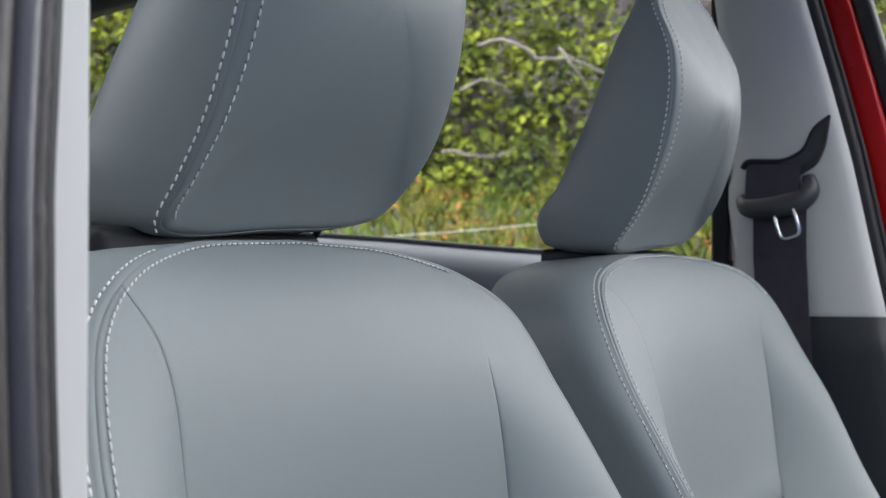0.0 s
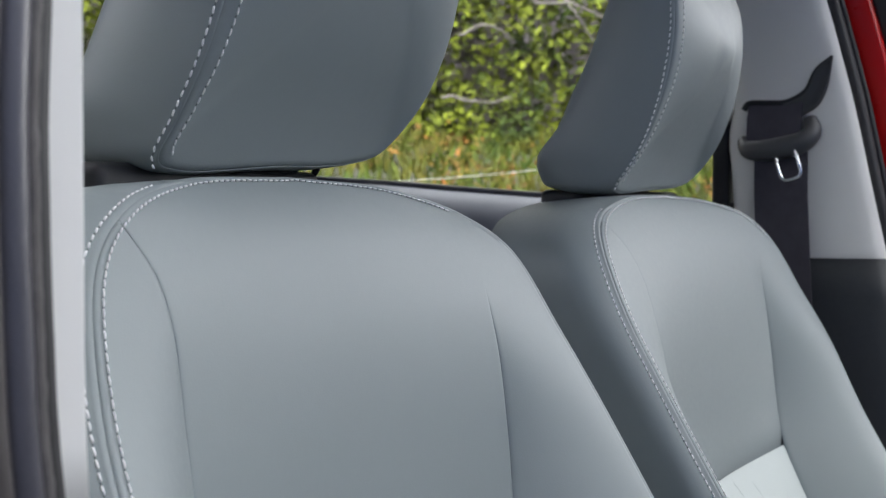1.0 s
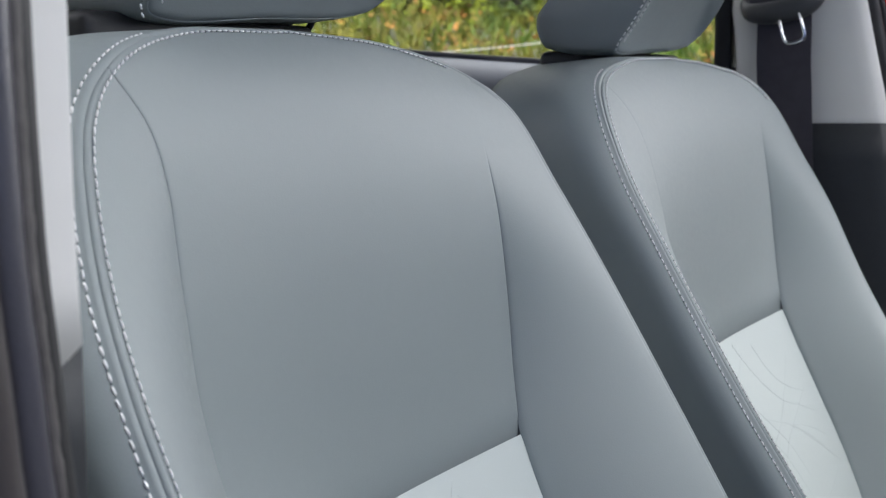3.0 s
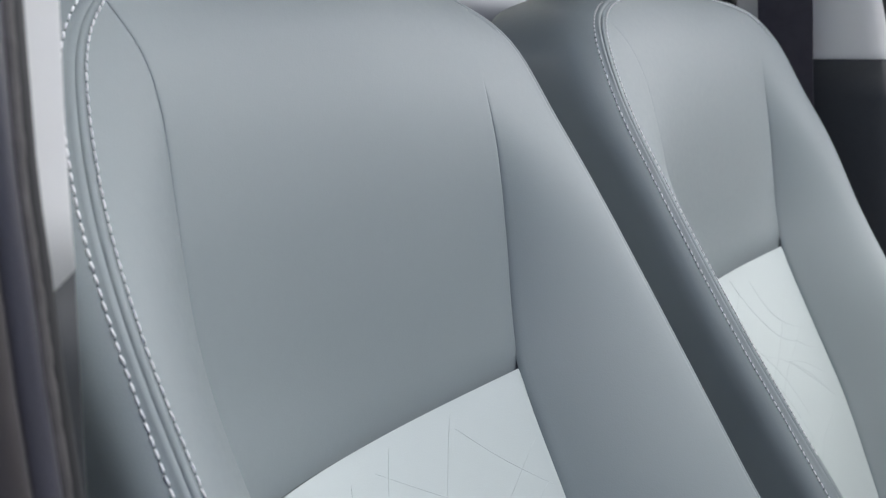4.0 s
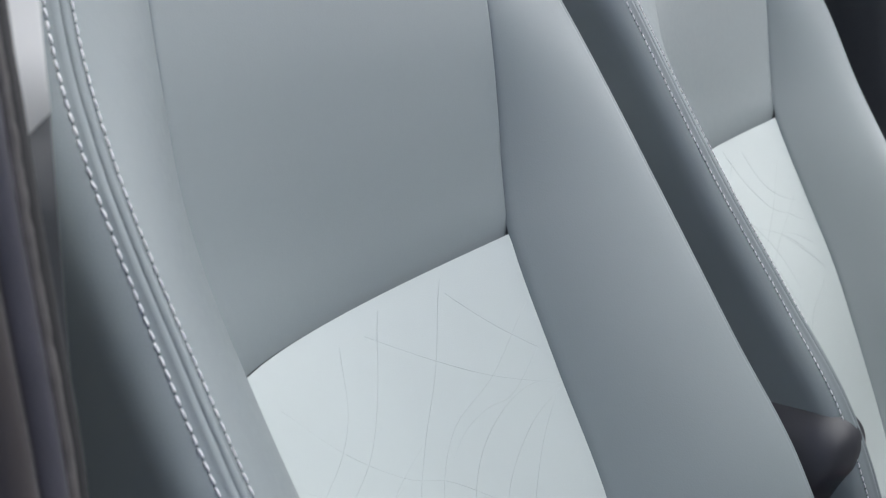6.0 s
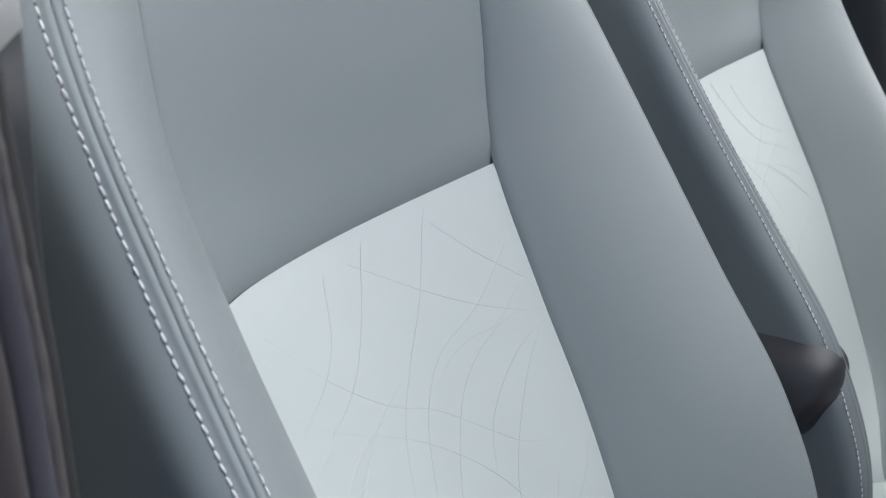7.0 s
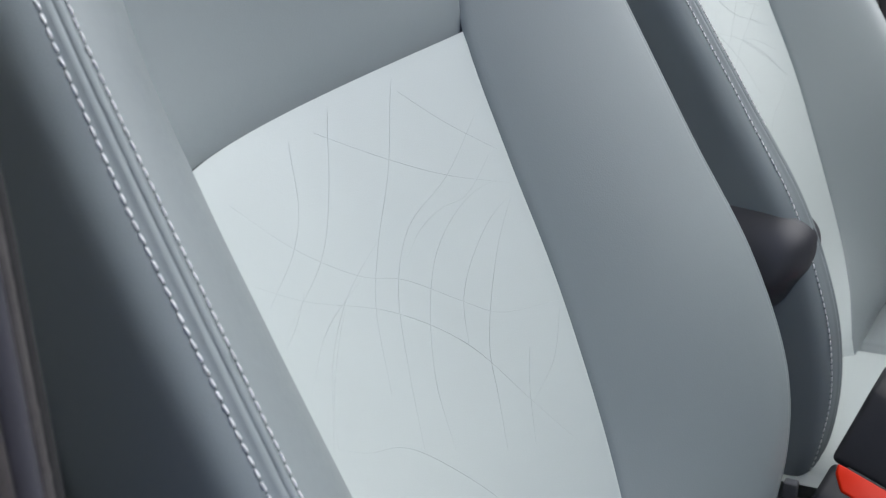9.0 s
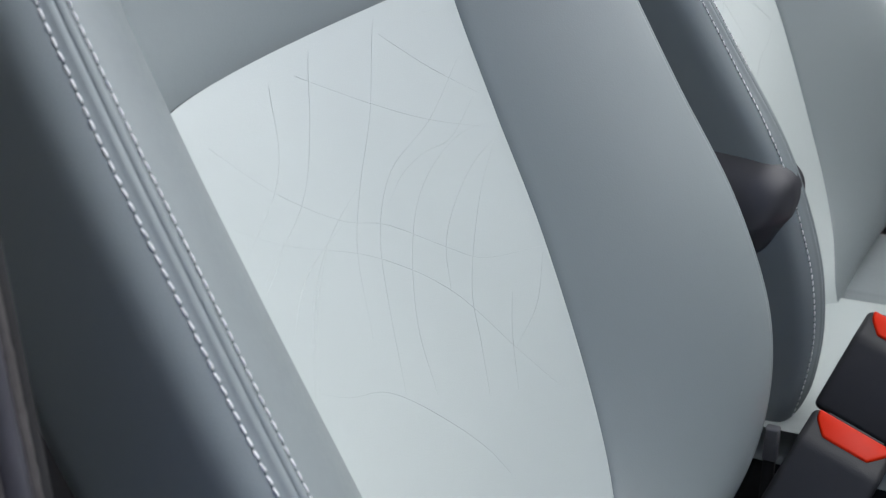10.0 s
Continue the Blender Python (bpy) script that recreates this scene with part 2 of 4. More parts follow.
# the far seat keeps its width further down
EDGE_IN_FAR = curve([(0.235, -0.190, -0.475), (0.249, -0.226, -0.435), (0.2525, -0.238, -0.374), (0.260, -0.236, -0.31), (0.2665, -0.224, -0.255), (0.272, -0.194, -0.18), (0.276, -0.137, -0.09), (0.2825, -0.081, 0.0),
                     (0.2820, -0.010, 0.12), (0.2755, 0.026, 0.18), (0.255, 0.058, 0.24), (0.212, 0.078, 0.268), (0.12, 0.090, 0.288), (0.0, 0.094, 0.294)], 160)

EDGE_OUT_FAR = curve([(0.235, -0.185, -0.475), (0.264, -0.222, -0.41), (0.283, -0.232, -0.33), (0.291, -0.196, -0.21), (0.290, -0.129, -0.09), (0.285, -0.062, 0.03),
                      (0.280, -0.020, 0.12), (0.266, 0.012, 0.18), (0.240, 0.040, 0.24), (0.200, 0.058, 0.270), (0.125, 0.082, 0.288), (0.0, 0.094, 0.294)], 160)


def outer_edge():
    return EDGE_OUT_FAR if MIRROR[0] else EDGE_OUT


def inner_edge():
    return EDGE_IN_FAR if MIRROR[0] else EDGE_IN


def edge_at(z, u=0.0):
    e = inner_edge() if u > 0 else outer_edge()
    return np.interp(z, e[:, 2], e[:, 0]), np.interp(z, e[:, 2], e[:, 1])


CREASE = curve([(0.030, -0.215, -0.475), (0.060, -0.190, -0.41), (0.113, -0.163, -0.36), (0.138, -0.135, -0.30), (0.155, -0.082, -0.18), (0.160, -0.038, -0.09), (0.166, 0.003, 0.0), (0.174, 0.014, 0.04),
                (0.181, 0.022, 0.09), (0.183, 0.030, 0.15), (0.183, 0.040, 0.205), (0.189, 0.044, 0.237), (0.199, 0.048, 0.254), (*edge_at(0.266, -1), 0.266)], 160)
MIDDLE = curve([(0, -0.205, -0.475), (0, -0.145, -0.36), (0, -0.064, -0.18), (0, -0.02, -0.09), (0, 0.021, 0.0), (0, 0.034, 0.09), (0, 0.041, 0.15), (0, 0.049, 0.20), (0, 0.058, 0.235),
                (0, 0.069, 0.262), (0, 0.082, 0.282), (0, 0.094, 0.294)], 160)
Z_TOP, Z_CREASE = 0.294, 0.266


def crease_at(z, u=0.0):
    c, y = np.interp(z, CREASE[:, 2], CREASE[:, 0]), np.interp(z, CREASE[:, 2], CREASE[:, 1])
    if u < 0 and not MIRROR[0]:
        c += 0.0026 * max(0.0, min(1.0, (0.03 - z) / 0.06))
    if u < 0 and MIRROR[0]:
        c += 0.0095 * math.exp(-(((z + 0.14) / 0.10) ** 2)) - 0.024 * max(0.0, min(1.0, (-0.395 - z) / 0.035))
    if u > 0 and z > 0.2:
        k = min(1.0, (z - 0.2) / (Z_CREASE - 0.2))
        k = k * k * (3 - 2 * k)
        c += k * (edge_at(Z_CREASE, 1)[0] - edge_at(Z_CREASE, -1)[0])
        y += k * (edge_at(Z_CREASE, 1)[1] - CREASE[-1, 1])
    return c, y


def front_y(u, z):
    """Depth of the backrest's front at u from its middle."""
    w, ye = edge_at(z, u)
    a = abs(u)
    mid = np.interp(z, MIDDLE[:, 2], MIDDLE[:, 1])
    crown = ye + (mid - ye) * (1 - min(1.0, a / max(w, 1e-4)) ** 2)
    if z >= Z_CREASE:
        return crown
    c, yc = crease_at(z, u)
    if a <= c:
        y = yc + (mid - yc) * (1 - (a / c) ** 2)
    else:
        s = min(1.0, (a - c) / max(w - c, 1e-4))
        y = yc + (ye - yc) * (1 - (1 - s) ** 1.7)
    z0 = -0.02 if MIRROR[0] and u > 0 else 0.15
    k = max(0.0, (z - z0) / (Z_CREASE - z0))
    return y + (crown - y) * k * k * (3 - 2 * k)


def seat_point(u, z, sink=0.0):
    p = Vector((u, front_y(u, z), z))
    return p + BACK * sink


def edge_loop(n):
    """The whole piped edge, foot to foot over the top."""
    left = [(-w, y, z) for w, y, z in outer_edge()]
    right = [(w, y, z) for w, y, z in inner_edge()[::-1]][1:]
    full = np.array(left + right)
    t = np.concatenate([[0], np.cumsum(np.linalg.norm(np.diff(full, axis=0), axis=1))])
    s = np.linspace(0, t[-1], n)
    return [Vector([np.interp(v, t, full[:, k]) for k in range(3)]) for v in s]


def loop_outward(loop):
    out = []
    for i in range(len(loop)):
        d = loop[min(i + 2, len(loop) - 1)] - loop[max(i - 2, 0)]
        o = Vector((-d.dot(LEAN), 0, 0)) + LEAN * d.x
        out.append(o.normalized())
    return out


THICK = 0.15


def side_point(p, o, q, sink=0.0):
    """From the piped edge round to the rear edge of the backrest, q from 0 to 1."""
    t = max(0.0, min(1.0, (p.z - 0.10) / 0.16))
    t = t * t * (3 - 2 * t)
    full = 0.20 + 0.09 * t  # low down the cover turns sideways close behind the seam
    bulge = (0.004 + (0.014 + 0.012 * t) * abs(o.x) ** 1.5) * math.sin(0.5 * math.pi * min(1.0, q / full)) ** 0.9
    if q > full:  # the side tapers towards the rear
        bulge -= (0.009 + 0.027 * t) * abs(o.x) * ((q - full) / (1 - full)) ** 1.2
    if q > 0.8:
        bulge -= (0.03 if abs(o.x) > 0.5 else 0.045 - 0.03 * abs(o.x)) * (1 - math.cos(0.5 * math.pi * (q - 0.8) / 0.2))
    t = max(0.0, min(1.0, (p.z - 0.08) / 0.19))
    t = t * t * (3 - 2 * t)
    way = BACK.lerp(Vector((0, 1, -0.06 - (0.0 if MIRROR[0] else 0.30) * max(0.0, min(1.0, (p.z - 0.25) / 0.035)) * max(0.0, 1 - abs(o.x) / 0.4))), t).normalized()
    return p + o * (bulge - sink) + way * THICK * (q ** 1.25)


def insert_top(u):
    t = max(0.0, min(1.0, ((-u if MIRROR[0] else u) + 0.166) / 0.332))
    return -0.0128 * (1 - t ** 2.8) - 0.0028 * math.exp(-t / 0.07)


def backrest(seat):
    # upper middle panel
    rows = []
    zs = list(clustered(0.0, 0.215, 26, 0.02)) + list(np.linspace(0.218, Z_CREASE - 0.0003, 30)) + list(np.linspace(Z_CREASE, Z_TOP - 0.0002, 24))
    for z in zs:
        half = [(min(crease_at(z, g)[0] + 0.0006, edge_at(z, g)[0]) if z < Z_CREASE else edge_at(z, g)[0]) for g in (-1, 1)]
        r = []
        for u in clustered(-half[0], half[1], 36, 0.008):
            w = half[1 if u > 0 else 0]
            zz = z + (insert_top(u) if z < 0.05 else 0) * (1 - z / 0.05 if z < 0.05 else 0)
            fade = 0.5 if u < 0 and not MIRROR[0] else (0.12 if u > 0 and MIRROR[0] else max(0.0, min(1.0, (0.215 - z) / 0.07)) * (0.45 if MIRROR[0] else 1.0))
            sink = max((roll(w - abs(u), 0.0024) * fade if z < Z_CREASE else 0.0) + seam(edge_at(z, u)[0] - abs(u)), 0.0064 * max(0.0, 1 - z / 0.026) ** 2)
            r.append(seat_point(u, zz, sink))
        rows.append(r)
    link("upper_panel", *grid(rows), LEATHER, seat)
    # pale insert
    rows = []
    for k in clustered(0.0, 1.0, 40, 0.02):
        r = []
        for a in clustered(-1, 1, 36, 0.06):
            zt = insert_top(a * crease_at(0.0)[0])
            z = zt + (-0.46 - zt) * k
            u = a * (crease_at(z, a)[0] + 0.0006)
            sink = max(roll((1 - abs(a)) * 0.16, 0.003), 0.0022 * max(0.0, 1 - k * 0.46 / 0.035) ** 2)
            r.append(seat_point(u, z, sink))
        rows.append(r)
    link("insert", *grid(rows), PALE, seat, "pale grey leather insert")
    # bolsters
    for sgn in (-1, 1):
        rows = []
        for z in list(clustered(-0.47, 0.21, 72, 0.01)) + list(np.linspace(0.213, Z_CREASE - 0.0003, 32)):
            c, w = crease_at(z, sgn)[0], edge_at(z, sgn)[0]
            r = []
            for u in sorted(list(clustered(c, w, 14, 0.012)[:-5]) + [max(c, w - q) for q in (0.0095, 0.0075, 0.006, 0.005, 0.004, 0.003, 0.002, 0.0012, 0.0006, 0.0)]):
                fade = 0.5 if sgn < 0 and not MIRROR[0] else (0.12 if sgn > 0 and MIRROR[0] and z > 0 else max(0.0, min(1.0, (0.215 - z) / 0.07)) * (0.45 if MIRROR[0] and z > 0 else 1.0))
                u = max(c, u)
                sink = seam(w - u) * (0.15 if (sgn > 0) != MIRROR[0] and z < 0.25 else 1.0) + roll(u - c, 0.0024) * fade
                r.append(seat_point(u * sgn, z, sink))
            rows.append(r if sgn > 0 else r[::-1])
        link("bolster", *grid(rows), LEATHER, seat)
    # side cover, from foot to foot over the top
    loop = edge_loop(220)
    out = loop_outward(loop)
    rows = []
    for p, o in zip(loop, out):
        r = []
        for q in [0, 0.004, 0.009, 0.015, 0.022, 0.03, 0.039, 0.05, 0.07, 0.1, 0.14, 0.19, 0.25, 0.32, 0.4, 0.5, 0.6, 0.7, 0.78, 0.84, 0.9, 0.95, 1.0]:
            d = (side_point(p, o, q) - p).length
            r.append(side_point(p, o, q) + (BACK * 0.7 - o * 0.7) * seam(d))
        rows.append(r)
    link("side_cover", *grid(rows), LEATHER, seat)
    # rear shell
    cen = Vector((0, 0.05, -0.05)) + BACK * THICK
    rim = [r[-1] for r in rows]
    v = rim + [cen + (p - cen) * 0.6 + BACK * 0.012 for p in rim] + [cen + BACK * 0.015]
    n = len(rim)
    f = [(i, i + 1, n + i + 1, n + i) for i in range(n - 1)] + [(n + i, n + i + 1, 2 * n) for i in range(n - 1)]
    link("rear_shell", v, f, TRIM_DARK, seat, "charcoal rear shell")
    # dark core behind the seams
    rows = []
    for z in np.linspace(-0.46, 0.285, 30):
        a, b = [max(edge_at(z, g)[0] - 0.012, 0.01) for g in (-1, 1)]
        rows.append([seat_point(u, z, 0.010) for u in np.linspace(-a, b, 30)])
    link("core", *grid(rows), FOAM, seat)
    # two rows of stitches
    even_loop = [Vector(p) for p in even(edge_loop(400), 0.0062)]
    out = loop_outward(even_loop)
    pts, nrm = [], []
    for p, o in zip(even_loop, out):
        if p.z < 0.276 and p.x > 0 and not MIRROR[0] or MIRROR[0] and (p.z < 0.25 and p.x < 0 or p.z < -0.12):
            continue  # sunk in the rolled edge
        q = p - o * (0.0018 + 0.0055 * abs(o.x) - 0.0026 * max(0.0, min(1.0, (-0.04 - p.z) / 0.12)))
        u, z = q.x, min(q.z, Z_TOP - 0.001)
        w = edge_at(z, u)[0]
        u = max(-w + 0.001, min(w - 0.001, u))
        s = seat_point(u, z)
        dx = seat_point(u + 0.002, z) - seat_point(u - 0.002, z)
        dz = seat_point(u, z + 0.0008) - seat_point(u, z - 0.002)
        nn = dx.cross(dz).normalized()
        pts.append(s + nn * (0.0014 if MIRROR[0] and p.z > 0.0 else 0.0007))
        nrm.append(nn)
    link("stitching", *stitches(pts, nrm, 0.0049, 0.00078), THREAD, seat, "white stitching")["kind"] = "stuff"
    link("pierced_edge", *needle_holes(pts, nrm, 0.00058), FOAM, seat, "dark needle holes")["kind"] = "stuff"
    rear = [(p, o) for p, o in zip(even_loop, out) if abs(o.x) > 0.3 and not (p.x > 0 and not MIRROR[0])]
    pts = [side_point(p, o, 0.048 + (0.036 * max(0.0, min(1.0, (-0.08 - p.z) / 0.16)) if MIRROR[0] else -0.012 * max(0.0, min(1.0, (p.z - 0.02) / 0.08)))) + o * 0.0010 for p, o in rear]
    nrm = [(o - BACK).normalized() for p, o in rear]
    link("stitching", *stitches(pts, nrm, 0.0049, 0.00078), THREAD, seat, "white stitching")["kind"] = "stuff"
    link("pierced_edge", *needle_holes(pts, nrm, 0.00058), FOAM, seat, "dark needle holes")["kind"] = "stuff"


FOLDS = [[(0.075, -0.014), (0.035, -0.063), (-0.013, -0.103), (-0.042, -0.131), (-0.064, -0.174)], [(-0.003, -0.019), (-0.035, -0.059), (-0.074, -0.09), (-0.145, -0.11)],
         [(-0.056, -0.027), (-0.075, -0.061), (-0.099, -0.078), (-0.146, -0.093)], [(0.154, -0.048), (0.089, -0.084), (0.025, -0.103), (-0.012, -0.131), (-0.035, -0.169), (-0.054, -0.213)],
         [(0.156, -0.1), (0.111, -0.1), (0.049, -0.121), (0.016, -0.147), (-0.013, -0.188), (-0.021, -0.228)], [(0.155, -0.108), (0.107, -0.123), (0.052, -0.156), (0.036, -0.184)],
         [(-0.005, -0.098), (-0.074, -0.119), (-0.118, -0.144), (-0.142, -0.172)], [(-0.04, -0.112), (-0.106, -0.124), (-0.142, -0.141)], [(0.148, -0.19), (0.119, -0.221), (0.081, -0.238)]]
CROSS_FOLDS = [[(-0.027, -0.029), (0.039, -0.062), (0.089, -0.084), (0.156, -0.106)], [(0.074, -0.025), (0.111, -0.054), (0.153, -0.082)],
               [(-0.14, -0.039), (-0.095, -0.078), (-0.04, -0.112), (-0.002, -0.126), (0.051, -0.158), (0.081, -0.175), (0.149, -0.188)],
               [(-0.15, -0.079), (-0.109, -0.102), (-0.023, -0.14), (0.038, -0.183), (0.081, -0.238), (0.114, -0.281)],
               [(-0.14, -0.172), (-0.113, -0.187), (-0.076, -0.201), (-0.046, -0.222), (0.008, -0.276), (0.027, -0.308)]]

FINE_FOLDS = [[(0.146, -0.079), (0.101, -0.100), (0.069, -0.101), (0.037, -0.107), (0.013, -0.117)], [(0.151, -0.108), (0.106, -0.141), (0.057, -0.192), (0.047, -0.219), (0.034, -0.253)],
              [(-0.069, -0.118), (-0.098, -0.134), (-0.128, -0.155), (-0.148, -0.171)], [(-0.104, -0.098), (-0.128, -0.109), (-0.148, -0.114)], [(0.100, -0.204), (0.084, -0.226), (0.066, -0.262)]]


def insert_folds(seat):
    pieces = []
    for f in FOLDS + CROSS_FOLDS + FINE_FOLDS:
        c = curve([(u, 0, z) for u, z in f], 26)
        pts = [seat_point(p[0], p[2]) + BACK * 0.00004 for p in c]
        pieces.append(tube(pts, [(0.00030 + 0.00010 * noise.noise(Vector((i * 0.45, f[0][0] * 90, f[0][1] * 90)))) * math.sin(math.pi * (i + 0.5) / 26) ** 0.5 for i in range(26)], 5))
    tagged(link("fold_pattern", *joined(pieces), PALE_LINE, seat, "faint fold lines in the leather"), kind="stuff")


# Headrest: seam on its right side: half width, y, z, from the bottom middle to the top middle
HEAD = curve([(0.0, 0.110, 0.300), (0.090, 0.111, 0.300), (0.118, 0.105, 0.307), (0.124, 0.084, 0.33), (0.126, 0.063, 0.36), (0.127, 0.044, 0.40), (0.127, 0.032, 0.44), (0.1255, 0.027, 0.48), (0.121, 0.032, 0.515),
              (0.111, 0.053, 0.55), (0.088, 0.070, 0.582), (0.048, 0.080, 0.602), (0.0, 0.084, 0.607)], 90)
# rear rim of the side face
HEAD_REAR = curve([(0.0, 0.195, 0.304), (0.070, 0.197, 0.304), (0.099, 0.200, 0.312), (0.112, 0.196, 0.336), (0.117, 0.170, 0.365), (0.118, 0.150, 0.40), (0.117, 0.128, 0.44), (0.112, 0.108, 0.49),
                   (0.102, 0.094, 0.535), (0.078, 0.090, 0.572), (0.04, 0.092, 0.594), (0.0, 0.094, 0.600)], 90)


def headrest(seat):
    head = part("headrest", box((0.23, 0.08, 0.034), (0.026 if MIRROR[0] else -0.034, 0.166, 0.284), 0.008, 4), BLACK, seat, "grey leather headrest on a black base")

    # the head leans a little towards the open door
    lean = [1.0, 0.935, 0.87, 0.80, 0.755, 0.735, 0.735, 0.755, 0.80, 0.865, 1.0] if MIRROR[0] else [1.09, 1.085, 1.07, 1.03, 0.99, 0.96, 0.945, 0.94, 0.945, 0.96, 1.0]

    def slim(x, z):
        return x * np.interp(z, [0.30, 0.325, 0.35, 0.38, 0.41, 0.44, 0.47, 0.50, 0.53, 0.56, 0.61], lean)

    def closed(half):
        right = [(x if MIRROR[0] else slim(x, z), y, z) for x, y, z in half]
        left = [(-slim(x, z) if MIRROR[0] else -x, y, z) for x, y, z in half[::-1]][1:-1]
        loop = [Vector(p) for p in right + left]
        if MIRROR[0]:  # this one stands a little straighter
            for p in loop:
                p.y += float(np.interp(p.z, [0.30, 0.33, 0.40, 0.44, 0.48, 0.52, 0.58], [-0.004, -0.003, 0.001, 0.004, 0.007, 0.008, 0.0]))
        for p in loop:  # the underside rises a little towards the far side of the car
            p.z += (0.002 + 0.062 * (-p.x if MIRROR[0] else p.x)) * max(0.0, min(1.0, (0.40 - p.z) / 0.10))
        return loop

    f, r = closed(HEAD), closed(HEAD_REAR)
    n = len(f)
    cen = Vector((0, 0.055, 0.45))
    swell, full, spread = (0.016, 2.0, 0.07) if MIRROR[0] else (0.021, 3.6, 0.04)
    # front panel as rings from the seam to its middle
    rings = []
    ks = [1.0, 0.995, 0.985, 0.97, 0.95, 0.92, 0.88, 0.84, 0.79, 0.73, 0.66, 0.58, 0.45, 0.3, 0.15]
    for k in ks:
        ring = []
        for p in f:
            q = cen + (p - cen) * k
            line = np.mean([np.interp(min(0.60, max(0.305, q.z + dz)), HEAD[:, 2], HEAD[:, 1]) for dz in np.linspace(-spread, spread, 9)])
            q.y = line * (1 - k * k) + p.y * k * k if k < 1 else p.y
            q.y -= swell * (1 - k ** full)
            q.y += roll((p - cen).length * (1 - k), 0.004)
            ring.append(q)
        rings.append(ring)
    v = [p for ring in rings for p in ring] + [Vector((0, np.interp(0.45, HEAD[:, 2], HEAD[:, 1]) - swell, 0.45))]
    m = len(rings)
    fs = [(i * n + j, (i + 1) * n + j, (i + 1) * n + (j + 1) % n, i * n + (j + 1) % n) for i in range(m - 1) for j in range(n)]
    fs += [((m - 1) * n + j, m * n, (m - 1) * n + (j + 1) % n) for j in range(n)]
    link("front_panel", v, fs, LEATHER, head)
    front = BVHTree.FromPolygons(v, fs)
    # side band from the seam to the rear rim, then the rear face
    rings = []
    qs = [0, 0.01, 0.03, 0.06, 0.12, 0.2, 0.3, 0.42, 0.55, 0.68, 0.8, 0.9, 1.0]
    for q in qs:
        ring = []
        for a, b in zip(f, r):
            p = a.lerp(b, q)
            o = Vector((a.x, 0, a.z - 0.45))
            o = o.normalized() if o.length > 1e-5 else Vector((0, 0, 1))
            o = Vector((o.x, 0, o.z * 0.5))
            p += o * 0.010 * math.sin(math.pi * q) ** 0.8
            p.y += roll((b - a).length * q, 0.004) if q < 0.2 else 0
            p -= o * roll((b - a).length * q, 0.003)
            ring.append(p)
        rings.append(ring)
    for k, dy in ((0.97, 0.006), (0.9, 0.012), (0.75, 0.018), (0.5, 0.022), (0.2, 0.024)):
        rings.append([Vector((b.x * k, b.y + dy * 0.6, 0.44 + (b.z - 0.44) * k)) if k > 0.95 else Vector((b.x * k, np.interp(0.44 + (b.z - 0.44) * k, HEAD_REAR[:, 2], HEAD_REAR[:, 1]) + dy * 0.6, 0.44 + (b.z - 0.44) * k)) for b in r])
    v = [p for ring in rings for p in ring]
    m = len(rings)
    fs = [(i * n + j, i * n + (j + 1) % n, (i + 1) * n + (j + 1) % n, (i + 1) * n + j) for i in range(m - 1) for j in range(n)]
    fs.append(tuple((m - 1) * n + j for j in range(n)))
    link("side_band", v, fs, LEATHER, head)
    # stitches on both sides of the seam
    loop = [Vector(p) for p in even(f + [f[0]], 0.0066)]
    for off, name in ((-1, "stitching"), (1, "stitching")):
        pts, nrm = [], []
        for i, p in enumerate(loop):
            if p.z < 0.33 and abs(p.x) < 0.112 or p.z < (0.57 if off < 0 else 0.37) and (p.x < 0) == MIRROR[0]:
                continue
            d = loop[(i + 1) % len(loop)] - loop[i - 1]
            o = Vector((d.z, 0, -d.x)).normalized()
            if o.dot(Vector((p.x, 0, p.z - 0.45))) < 0:
                o = -o
            if off < 0:
                q = p - o * (0.0105 if MIRROR[0] else 0.0080)
                q.y -= 0.0030
                q, nn = front.find_nearest(q)[:2]
                nn = -nn if nn.y > 0 else nn
                q = q + nn * (0.0016 if MIRROR[0] else 0.0009)
            else:
                low = max(0.0, min(1.0, (0.42 - p.z) / 0.08)) if MIRROR[0] else 0.0
                q = p + o * (0.0032 - 0.0012 * low)
                q.y += 0.0054 - 0.0034 * low
                nn = o + Vector((0, -0.5, 0))
            pts.append(q)
            nrm.append(nn.normalized())
        link(name, *stitches(pts, nrm, 0.0046, 0.00072), THREAD, head, "white stitching")["kind"] = "stuff"
        link("pierced_edge", *needle_holes(pts, nrm, 0.0007), FOAM, head, "dark needle holes")["kind"] = "stuff"
    for sgn in (-1, 1):
        link("post", *tube([(0.065 * sgn, 0.145, 0.20), (0.065 * sgn, 0.143, 0.33)], 0.006, 10), STEEL, head, "steel headrest post")
    tx, tz = (-0.122, 0.005) if MIRROR[0] else (0.103, 0.0)
    tab = [(-tx if MIRROR[0] else tx, 0.150, 0.314 + tz), (-tx if MIRROR[0] else tx, 0.150, 0.306 + tz), (-tx - 0.003 if MIRROR[0] else tx - 0.003, 0.152, 0.3005 + tz)]
    link("release_tab", *tube([(-x, y, z) if MIRROR[0] else (x + 0.006, y, z) for x, y, z in tab], 0.0026, 8), BLACK, head, "black release tab")
    if not MIRROR[0]:  # this head stands forward, over the top of the backrest
        eye = Vector((-0.744, -0.448, 0.265))
        m = Matrix.Translation(eye) @ Matrix.Scale(0.97, 4) @ Matrix.Translation(-eye)
        for ob in [head] + list(head.children):
            if not ob.name.startswith("post"):
                ob.data.transform(m)


